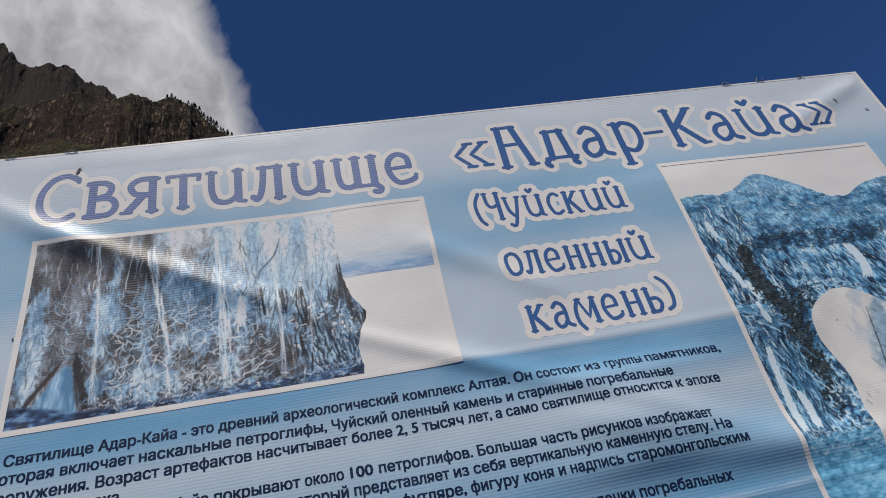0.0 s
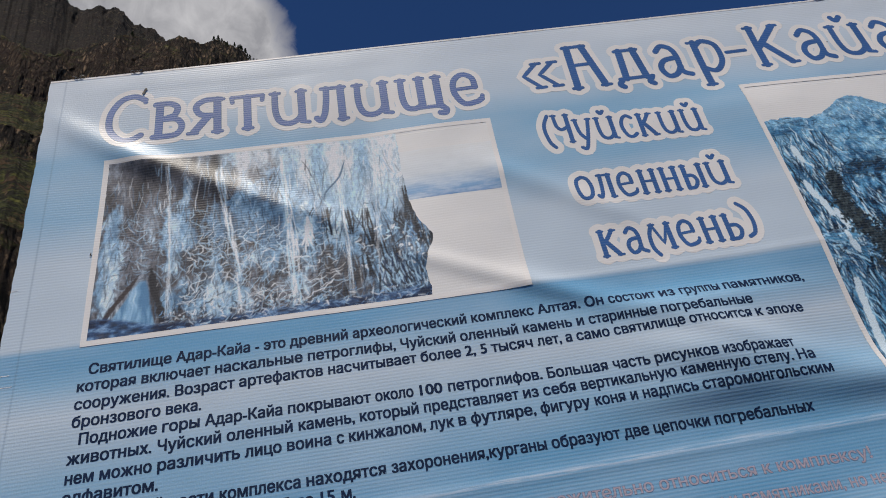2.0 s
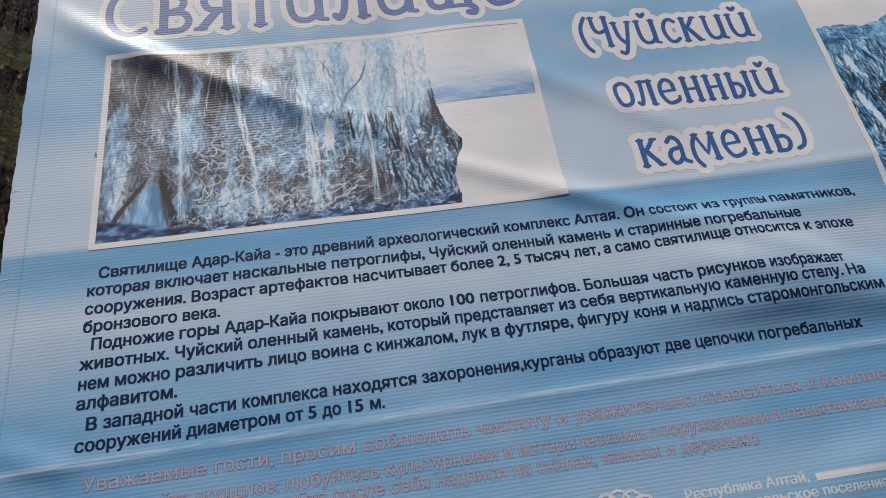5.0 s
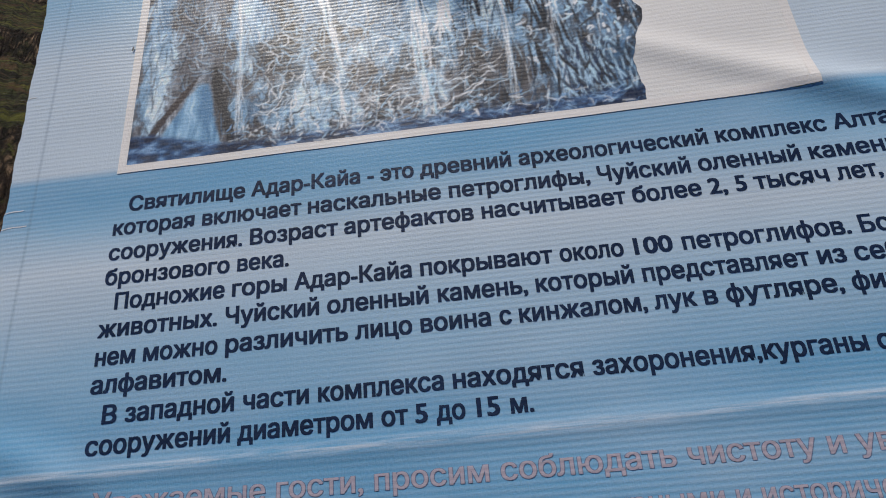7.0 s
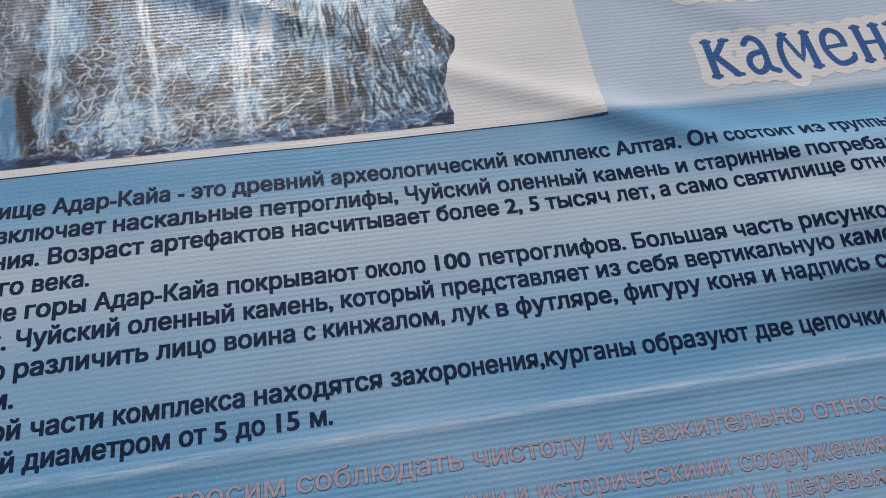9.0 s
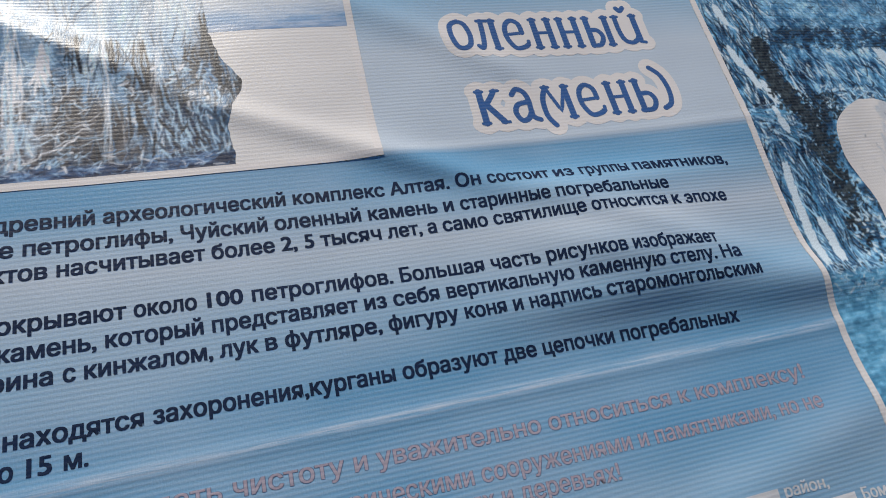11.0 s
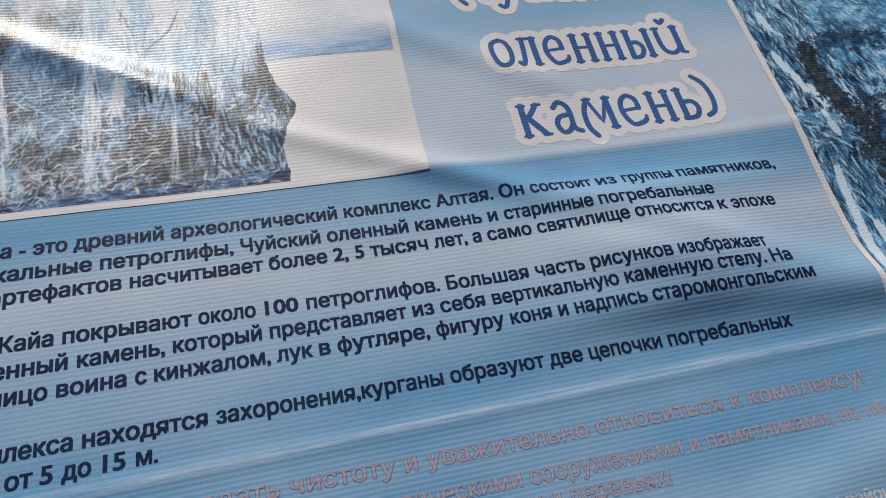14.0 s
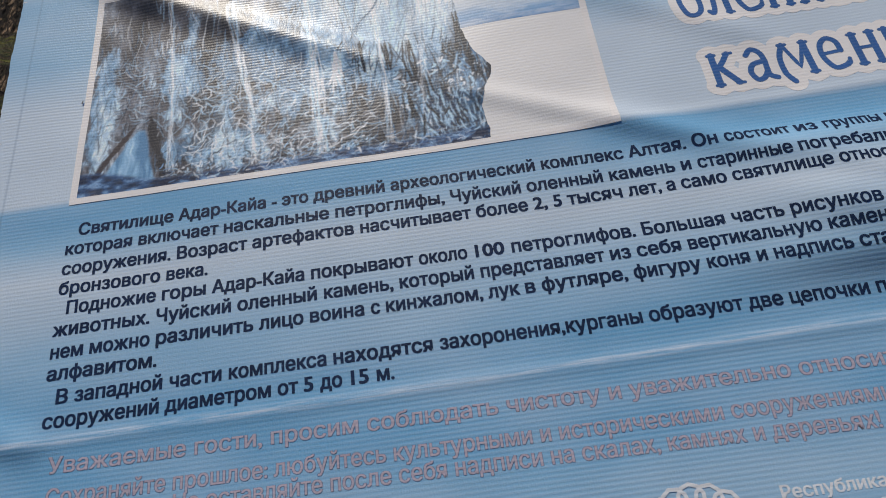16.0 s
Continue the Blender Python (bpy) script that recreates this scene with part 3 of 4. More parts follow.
def paint_cliff():
    p = Picture(0.0, 0.90, 2.13, 2.69, 0.0015, 3)
    x, z = p.x, p.z
    upright = p.noise(26, 4.5, 5, 0.6, 0.03)
    broken = p.noise(30, 22, 5, 0.65, 0.03)
    rock = 0.6 * upright + 0.4 * broken
    p.col = p.ramp(rock, (0.30, (0.035, 0.034, 0.036)), (0.44, (0.095, 0.090, 0.092)), (0.56, (0.165, 0.165, 0.175)), (0.70, (0.30, 0.33, 0.36)))
    blue = p.ramp(rock, (0.30, (0.045, 0.085, 0.14)), (0.44, (0.13, 0.235, 0.34)), (0.56, (0.24, 0.38, 0.50)), (0.70, (0.55, 0.65, 0.71)))
    # where the face is blue rather than brown
    lean = p.noise(9, 4, 4, 0.55, 0.05)
    cool = 0.46 * p.step(x, 0.36, 0.56) + 0.8 * p.spot(0.44, 2.47, 0.13, 0.10) + 0.7 * p.spot(0.04, 2.36, 0.030, 0.16) + 0.6 * p.spot(0.27, 2.215, 0.10, 0.035) + 0.45 * p.spot(0.20, 2.42, 0.05, 0.10) + 0.35 * p.spot(0.30, 2.40, 0.06, 0.07)
    cool -= 0.55 * p.spot(0.45, 2.205, 0.055, 0.035) + 0.45 * p.spot(0.62, 2.22, 0.06, 0.05) + 0.35 * p.spot(0.12, 2.62, 0.10, 0.05)
    p.lay(0.85 * p.step(cool + 1.1 * (lean - 0.5) + 0.9 * (broken - 0.5) + 0.7 * (upright - 0.5), 0.24, 0.46), blue)
    # deep brown hollows and cast shade in the rock
    hollow = p.noise(11, 7, 5, 0.6, 0.06)
    p.lay(0.75 * p.step(hollow, 0.56, 0.66) * (1 - p.step(x, 0.50, 0.75)), (0.060, 0.057, 0.060))
    p.lay(0.8 * p.spot(0.29, 2.575, 0.05, 0.03) + 0.7 * p.spot(0.18, 2.635, 0.09, 0.022), (0.045, 0.050, 0.060))
    # washed-out upper half of the right-hand part
    haze = 2.4 * (z - 2.46) + 0.95 * (x - 0.50) + 0.9 * (p.noise(18, 2.5, 4, 0.55) - 0.5)
    veil = p.ramp(p.noise(24, 5, 5, 0.6), (0.3, (0.34, 0.47, 0.57)), (0.5, (0.50, 0.60, 0.66)), (0.7, (0.70, 0.72, 0.72)))
    p.lay(0.86 * p.step(haze, 0.0, 0.42), veil)
    p.col *= (0.55 + 0.9 * p.noise(140, 90, 3, 0.7))[..., None]
    # upright runs, dark seams and pale drips
    p.strokes(630, (0.01, 0.86, 2.18, 2.66), 0.044, 0.00217, -88, [ICE, CHALK, STEEL, (0.32, 0.44, 0.54)], 0.55, 0.10)
    p.strokes(450, (0.01, 0.60, 2.18, 2.62), 0.048, 0.00198, -86, [DARK, SLATE, UMBER], 0.75, 0.10)
    p.strokes(255, (0.54, 0.87, 2.17, 2.46), 0.056, 0.00236, -87, [DARK, (0.045, 0.07, 0.10), SLATE], 0.85, 0.09)
    p.strokes(90, (0.56, 0.84, 2.44, 2.62), 0.06, 0.00174, -88, [(0.20, 0.29, 0.37), SLATE], 0.6, 0.08)
    # tangled pale veins across the middle and the foot
    p.strokes(360, (0.22, 0.62, 2.18, 2.40), 0.036, 0.00211, 25, [ICE, CHALK, (0.55, 0.64, 0.70)], 0.8, 0.55)
    p.strokes(180, (0.05, 0.30, 2.28, 2.50), 0.032, 0.00186, -35, [ICE, (0.30, 0.42, 0.52)], 0.7, 0.45)
    p.strokes(300, (0.02, 0.85, 2.16, 2.45), 0.0176, 0.00248, 40, [DARK, SLATE, UMBER], 0.7, 0.6)
    p.strokes(105, (0.66, 0.86, 2.24, 2.36), 0.016, 0.00372, 30, [CHALK, ICE], 0.8, 0.5)
    # long pale runs of water down the face
    for xs, w, k in (((0.483, 0.490, 0.500, 0.511, 0.513), 0.014, 0.85), ((0.307, 0.325, 0.345, 0.365, 0.378), 0.010, 0.75), ((0.634, 0.638, 0.645, 0.650, 0.648), 0.009, 0.55), ((0.744, 0.738, 0.735, 0.730, 0.728), 0.007, 0.5), ((0.175, 0.180, 0.190, 0.196, 0.200), 0.005, 0.6)):
        for j in range(64):
            top = p.rs.uniform(2.20, 2.66)
            low = max(2.165, top - p.rs.uniform(0.02, 0.11))
            side = np.interp([top, (top + low) / 2, low], [2.165, 2.29, 2.41, 2.53, 2.66], xs[::-1]) + p.rs.normal(0, w * 0.55) + p.rs.normal(0, 0.0022, 3)
            p.stroke(list(zip(side, (top, (top + low) / 2, low))), w * p.rs.uniform(0.10, 0.34), CHALK if j % 3 else ICE, k * p.rs.uniform(0.35, 0.85), 0.9)
    p.strokes(34, (0.536, 0.562, 2.35, 2.43), 0.035, 0.0040, -80, [CHALK, ICE], 0.7, 0.10)
    p.stroke(spline([(0.66, 2.60), (0.64, 2.545), (0.602, 2.50), (0.595, 2.47)]), 0.005, (0.12, 0.19, 0.26), 0.85, 0.4)
    # dark clefts round the nose of the cliff
    for cx, cz, ln in ((0.600, 2.40, 0.09), (0.655, 2.39, 0.08), (0.705, 2.37, 0.12), (0.735, 2.27, 0.10), (0.760, 2.26, 0.08), (0.812, 2.44, 0.09), (0.846, 2.33, 0.06), (0.860, 2.29, 0.07), (0.690, 2.25, 0.07), (0.785, 2.38, 0.05)):
        for j in range(5):
            q = cx + p.rs.normal(0, 0.008)
            p.stroke([(q, cz + ln / 2), (q + p.rs.normal(0.004, 0.004), cz), (q + p.rs.normal(0.008, 0.006), cz - ln / 2)], p.rs.uniform(0.0015, 0.0050), DARK, 0.8, 0.9)
    p.strokes(135, (0.72, 0.80, 2.19, 2.28), 0.04, 0.00372, -75, [DARK, NAVY, SLATE, ICE], 0.8, 0.15)
    p.strokes(90, (0.80, 0.87, 2.20, 2.38), 0.032, 0.0031, -82, [SLATE, DARK, ICE, STEEL], 0.8, 0.15)
    # the pale boulder in the corner
    edge = 0.010 * (p.noise(30, 30, 3) - 0.5)
    inside = np.minimum(np.minimum((x - 0.040) * 0.80 - (z - 2.160) * 0.50, (0.170 - x) - 0.22 * (z - 2.16)), 2.292 - z) + edge
    p.lay(p.step(inside, -0.002, 0.006), p.ramp(p.noise(34, 5, 4, 0.6, 0.02), (0.34, (0.12, 0.24, 0.36)), (0.46, (0.26, 0.41, 0.53)), (0.56, (0.46, 0.58, 0.66)), (0.68, (0.74, 0.76, 0.76))))
    p.stroke(spline([(0.150, 2.32), (0.160, 2.26), (0.178, 2.21), (0.190, 2.15)]), 0.017, (0.040, 0.038, 0.040), 0.9, 0.7)
    p.stroke([(0.115, 2.298), (0.06, 2.215), (0.035, 2.165)], 0.012, (0.07, 0.055, 0.052), 0.75, 0.6)
    # broken water along the foot
    shore = 2.176 + 0.022 * p.step(x, 0.20, 0.02) - 0.012 * p.step(x, 0.02, 0.20) + 0.020 * (p.noise(16, 3, 3) - 0.5) + 0.010 * p.step(x, 0.5, 0.7)
    p.lay(0.92 * p.step(shore - z, -0.004, 0.008), p.ramp(p.noise(40, 90, 4, 0.6), (0.35, (0.018, 0.030, 0.065)), (0.55, (0.055, 0.115, 0.22)), (0.72, (0.22, 0.34, 0.48))))
    p.strokes(390, (0.17, 0.86, 2.145, 2.188), 0.016, 0.00198, 8, [CHALK, ICE, (0.25, 0.40, 0.58), NAVY, NAVY], 0.8, 0.35)
    p.strokes(135, (0.20, 0.60, 2.165, 2.195), 0.0112, 0.0031, 60, [CHALK, ICE, DARK], 0.75, 0.5)
    p.punch(1.28, 0.22, (0.90, 0.90, 0.93))
    return p


def cliff_photo():
    x0, x1, z0, z1 = 0.0, 1.096, 2.130, 2.684
    bm = bmesh.new()
    patch(bm, x0, x1, z0, z1, 0.0003)
    photo = smooth(part("cliff_photograph", bm, M["mist"], banner, "printed photograph of a blue-tinted rock cliff above water"))
    bm = bmesh.new()
    patch(bm, 0.78, x1 - 0.014, 2.435, 2.60, 0.0005)
    smooth(part("sea_band", bm, M["sea"], photo))

    def crag(x, z, u, v):
        # right-hand outline of the cliff, overhanging in the middle
        lim = 0.815 + 0.036 * max(0.0, 1 - v / 0.75) + 0.034 * math.exp(-((v - 0.33) / 0.10) ** 2) - 0.006 * math.exp(-(v / 0.16) ** 2) + 0.005 * noise.noise((v * 11, 0, 0)) + 0.003 * noise.noise((v * 37, 2, 0))
        return (0.014 + (lim - 0.014) * u, z)
    printed("cliff_face", paint_cliff(), (0.014, 0.9, z0 + 0.014, z1 - 0.014), 0.0007, M["cliff"], photo, crag, 0.0017)
    frame_strip(x0, x1, z0, z1, 0.014, 0.0009, photo)


cliff_photo()

DEEP, SEA_BLUE, TEAL = (0.010, 0.026, 0.048), (0.055, 0.135, 0.225), (0.13, 0.30, 0.42)


def paint_valley():
    p = Picture(1.886, 2.662, 1.408, 2.64, 0.0016, 8)
    x, z = p.x, p.z
    f = 0.55 * p.noise(26, 20, 5, 0.68, 0.03, 20) + 0.45 * p.noise(60, 40, 3, 0.6)
    p.col = p.ramp(f, (0.34, DEEP), (0.43, (0.035, 0.095, 0.16)), (0.51, (0.10, 0.23, 0.34)), (0.59, (0.24, 0.40, 0.52)), (0.70, (0.62, 0.69, 0.72)))
    # far slope under the crest, with lighter summit rocks
    far = p.step(z + 0.03 * (p.noise(8, 8, 3) - 0.5), 2.36, 2.40)
    p.lay(0.6 * far, p.ramp(p.noise(30, 60, 4, 0.62, 0.02), (0.34, (0.045, 0.12, 0.20)), (0.5, (0.13, 0.29, 0.41)), (0.66, (0.36, 0.51, 0.60))))
    p.lay(0.45 * p.step(z, 2.50, 2.57), (0.33, 0.47, 0.57))
    p.strokes(630, (1.89, 2.66, 2.36, 2.56), 0.0208, 0.0026, -55, [ICE, CHALK, TEAL, (0.30, 0.44, 0.55)], 0.65, 0.25)
    p.strokes(630, (1.89, 2.66, 2.34, 2.55), 0.0192, 0.0026, -30, [DEEP, SEA_BLUE, DEEP], 0.7, 0.3)
    p.strokes(180, (2.08, 2.34, 2.53, 2.60), 0.0144, 0.00248, -60, [CHALK, ICE, SEA_BLUE], 0.6, 0.25)
    p.col *= (0.5 + 1.0 * p.noise(150, 120, 3, 0.7))[..., None]
    # left-hand cliffs: upright slabs
    p.strokes(450, (1.88, 2.05, 2.00, 2.50), 0.04, 0.00341, -84, [ICE, CHALK, TEAL, CHALK], 0.75, 0.12)
    p.strokes(540, (1.88, 2.05, 2.00, 2.50), 0.04, 0.0031, -82, [DEEP, DEEP, SEA_BLUE], 0.85, 0.12)
    p.strokes(180, (1.88, 2.03, 2.08, 2.17), 0.04, 0.00341, -12, [DEEP, TEAL, ICE, SEA_BLUE], 0.8, 0.2)
    for cx, cz in ((1.915, 2.30), (1.935, 2.24), (1.96, 2.20), (1.93, 2.42), (1.955, 2.13)):
        p.stroke([(cx, cz + 0.03), (cx + 0.004, cz), (cx + 0.012, cz - 0.03)], 0.016, CHALK, 0.8, 0.7)
    # outcrop beyond the gully
    p.strokes(540, (2.05, 2.66, 2.14, 2.32), 0.0272, 0.00341, -68, [ICE, CHALK, TEAL, ICE], 0.75, 0.15)
    p.strokes(495, (2.05, 2.66, 2.14, 2.32), 0.0272, 0.00298, -66, [DEEP, SEA_BLUE, DEEP], 0.8, 0.15)
    p.strokes(135, (2.10, 2.30, 2.15, 2.21), 0.0176, 0.00372, 15, [CHALK, ICE, DEEP], 0.7, 0.4)
    p.strokes(390, (2.30, 2.66, 2.00, 2.16), 0.0288, 0.00372, -62, [DEEP, DEEP, SEA_BLUE, TEAL], 0.85, 0.15)
    for off in (-0.010, -0.003, 0.004, 0.011):
        p.stroke(spline([(2.350 + off, 2.315), (2.366 + off, 2.27), (2.366 + off, 2.225), (2.352 + off * 1.3, 2.195)]), 0.010, (0.70, 0.70, 0.68), 0.85, 0.7)
    # bands of dark scrub and the gully
    scrub = [(0.022, 0.026, 0.026), (0.045, 0.052, 0.050), (0.085, 0.095, 0.092), (0.012, 0.018, 0.022)]
    along_gully = [(2.00, 2.335), (1.995, 2.27), (2.005, 2.19), (2.045, 2.11), (2.040, 2.01), (2.048, 1.93), (2.02, 1.84)]
    line = spline(along_gully, 12)
    for q in line:
        for _ in range(30):
            wide = 0.022 + 0.030 * max(0.0, min(1.0, (2.30 - q.y) / 0.25))
            cx, cz = q.x + p.rs.normal(0, wide * 0.42), q.y + p.rs.normal(0, 0.010)
            p.stroke([(cx, cz), (cx + p.rs.normal(0, 0.006), cz + p.rs.normal(0, 0.005))], p.rs.uniform(0.003, 0.009), scrub[p.rs.randint(4)], 0.75)
    p.strokes(780, (2.02, 2.50, 2.315, 2.375), 0.0144, 0.00341, 4, [scrub[0], scrub[1], DEEP, SEA_BLUE], 0.7, 0.3)
    p.strokes(255, (2.04, 2.14, 2.12, 2.19), 0.0128, 0.00372, 20, [scrub[0], scrub[1], scrub[3]], 0.8, 0.4)
    # tumbled stones below the gully
    p.strokes(330, (1.98, 2.12, 1.775, 1.95), 0.0144, 0.00434, -35, [DEEP, scrub[1], CHALK, ICE, SEA_BLUE], 0.8, 0.5)
    # lower left-hand cliff with two pale slabs
    low = lambda a, b: a < 2.015 - 0.06 * (2.03 - b)
    p.strokes(630, (1.88, 2.02, 1.80, 2.05), 0.048, 0.00322, -81, [DEEP, SEA_BLUE, TEAL, ICE, DEEP], 0.85, 0.10, low)
    for path in ([(1.925, 2.03), (1.915, 1.96), (1.909, 1.88), (1.903, 1.80)], [(1.950, 1.90), (1.952, 1.86), (1.950, 1.805)]):
        for off in (-0.006, 0.0, 0.006):
            p.stroke([(a + off + p.rs.normal(0, 0.002), b) for a, b in path], 0.011, CHALK, 0.8, 0.9)
    # meadow
    edge = 1.778 + 0.02 * (p.noise(12, 4, 3) - 0.5)
    grass = p.ramp(0.5 * p.noise(9, 30, 4, 0.6) + 0.5 * p.noise(70, 120, 2, 0.6), (0.32, (0.095, 0.24, 0.34)), (0.5, (0.185, 0.39, 0.51)), (0.68, (0.34, 0.53, 0.62)))
    p.lay(p.step(edge - z, -0.006, 0.010), grass)
    p.lay(0.3 * p.spot(2.02, 1.52, 0.12, 0.035) * p.step(p.noise(40, 70, 3), 0.35, 0.65), (0.055, 0.26, 0.36))
    p.lay(0.45 * p.step(1.48 - z, 0.0, 0.05), (0.11, 0.23, 0.30))
    p.strokes(630, (1.88, 2.66, 1.42, 1.77), 0.0128, 0.00186, 3, [(0.34, 0.52, 0.61), (0.11, 0.27, 0.37), (0.14, 0.36, 0.48)], 0.5, 0.2)
    p.strokes(195, (1.89, 2.12, 1.735, 1.80), 0.0128, 0.00279, 5, [CHALK, ICE, SEA_BLUE], 0.7, 0.35)
    p.strokes(225, (1.90, 2.66, 1.41, 1.50), 0.0064, 0.0026, 20, [DEEP, SEA_BLUE], 0.75, 0.5)
    for _ in range(26):
        cx = p.rs.uniform(1.915, 2.62)
        p.strokes(5, (cx, cx + 0.02, 1.424, 1.444), 0.009, 0.006, 60, [DEEP, DEEP, SEA_BLUE], 0.9, 0.5)
    p.punch(1.25, 0.20, (0.80, 0.95, 1.03))
    return p


def paint_stone():
    p = Picture(2.06, 2.662, 1.46, 2.19, 0.0020, 21)
    x, z = p.x, p.z
    p.col = p.ramp(p.noise(12, 9, 4, 0.55), (0.3, (0.66, 0.64, 0.61)), (0.7, (0.78, 0.75, 0.71)))
    # weathered blue-grey side, its edge running down the slab
    edge = np.interp(z, [1.46, 1.66, 1.75, 1.84, 2.00, 2.10, 2.18], [2.10, 2.13, 2.165, 2.178, 2.225, 2.27, 2.40])
    side = x - edge + 0.07 * (p.noise(10, 8, 5, 0.6) - 0.5)
    grey = p.ramp(0.5 * p.noise(90, 80, 3, 0.7) + 0.5 * p.noise(20, 12, 4, 0.6), (0.34, (0.15, 0.24, 0.31)), (0.46, (0.30, 0.42, 0.50)), (0.56, (0.42, 0.53, 0.60)), (0.68, (0.68, 0.69, 0.68)))
    p.lay(0.95 * p.step(side, 0.0, 0.030), grey)
    p.lay(0.6 * p.step(side, 0.02, 0.05) * (1 - p.step(side, 0.07, 0.12)) * p.step(p.noise(14, 10, 3), 0.4, 0.6), (0.26, 0.43, 0.58))
    # ochre lichen in patches, towards the far side
    patchy = p.step(p.noise(13, 13, 5, 0.65), 0.54, 0.62) * p.step(side, 0.09, 0.16)
    p.lay(0.7 * patchy, p.ramp(p.noise(90, 90, 3), (0.35, (0.11, 0.08, 0.06)), (0.65, (0.42, 0.34, 0.27))))
    p.strokes(160, (2.20, 2.66, 1.50, 2.12), 0.05, 0.0032, -58, [(0.05, 0.07, 0.09), (0.12, 0.19, 0.25), CHALK], 0.7, 0.2)
    p.strokes(60, (2.10, 2.40, 1.55, 2.15), 0.012, 0.0030, -60, [(0.22, 0.26, 0.29), (0.32, 0.40, 0.46)], 0.7, 0.4)
    # long cracks down and across the slab
    for path in ([(2.29, 2.10), (2.26, 2.00), (2.24, 1.90), (2.25, 1.78), (2.24, 1.66)], [(2.37, 2.08), (2.34, 1.95), (2.36, 1.82), (2.38, 1.70)], [(2.15, 1.765), (2.21, 1.735), (2.30, 1.715), (2.42, 1.70)]):
        p.stroke(spline([(a + p.rs.normal(0, 0.004), b) for a, b in path], 8), 0.0045, (0.035, 0.05, 0.065), 0.85, 0.9)
    # stains under the top
    p.lay(0.35 * p.step(p.noise(22, 14, 4, 0.6), 0.52, 0.66) * p.step(z, 1.95, 2.05) * p.step(x, 2.14, 2.20), (0.30, 0.42, 0.54))
    # broken, darker base
    p.lay(0.75 * p.step(1.665 - z + 0.05 * (p.noise(14, 10, 4) - 0.5), 0.0, 0.02) * p.step(x, 2.12, 2.16), grey * 0.85)
    p.stroke(spline([(2.115, 1.692), (2.16, 1.675), (2.22, 1.690), (2.30, 1.672)], 8), 0.006, (0.06, 0.085, 0.11), 0.85, 0.8)
    p.strokes(120, (2.12, 2.45, 1.47, 1.66), 0.045, 0.0060, -75, [(0.05, 0.10, 0.17), (0.30, 0.27, 0.22), ICE, SLATE], 0.75, 0.2)
    return p


def stele_photo():
    x0, x1, z0, z1 = 1.872, 2.676, 1.394, 2.700
    bm = bmesh.new()
    patch(bm, x0, x1, z0, z1, 0.0003)
    photo = smooth(part("stele_photograph", bm, M["mist"], banner, "printed photograph of a standing stone before a mountain"))

    def crest(x, z, u, v):
        top = 2.545 + 0.066 * math.exp(-((u - 0.40) / 0.13) ** 2) - 0.055 * math.exp(-((u - 0.72) / 0.12) ** 2) + 0.012 * noise.noise((u * 7, 1, 0)) + 0.008 * noise.noise((u * 26, 4, 0)) + 0.004 * noise.noise((u * 80, 4, 0))
        return (x, 1.408 + (top - 1.408) * v)
    printed("mountain_and_meadow", paint_valley(), (x0 + 0.014, x1 - 0.014, 1.408, 2.56), 0.0005, M["valley"], photo, crest, 0.0018)

    def stone(x, z, u, v):
        # tall slab with a rounded top that leans back to the far side
        left = 2.104 + 0.010 * math.sin(v * 11.5 + 1.4) + 0.010 * noise.noise((v * 7, 1, 2)) + 0.10 * max(0.0, (v - 0.88) / 0.12) ** 2.2
        right = 2.658 - 0.33 * max(0.0, (v - 0.50) / 0.50) ** 0.8 + 0.010 * noise.noise((v * 8, 5, 2))
        zz = 1.50 + 0.672 * v + 0.010 * noise.noise((u * 6, 2, 5)) * (1 - v) - 0.075 * v ** 8 * max(0.0, u - 0.35) ** 1.5
        return (left + (right - left) * u, zz)
    printed("standing_stone", paint_stone(), (2.1, 2.6, 1.50, 2.17), 0.0011, M["stele"], photo, stone, 0.0024)
    frame_strip(x0, x1, z0, z1, 0.014, 0.0013, photo)


stele_photo()


# ---- body text ----
SPREAD = ((-1, -0.45), (1, -0.45), (-1, 0.45), (1, 0.45), (0, 0))


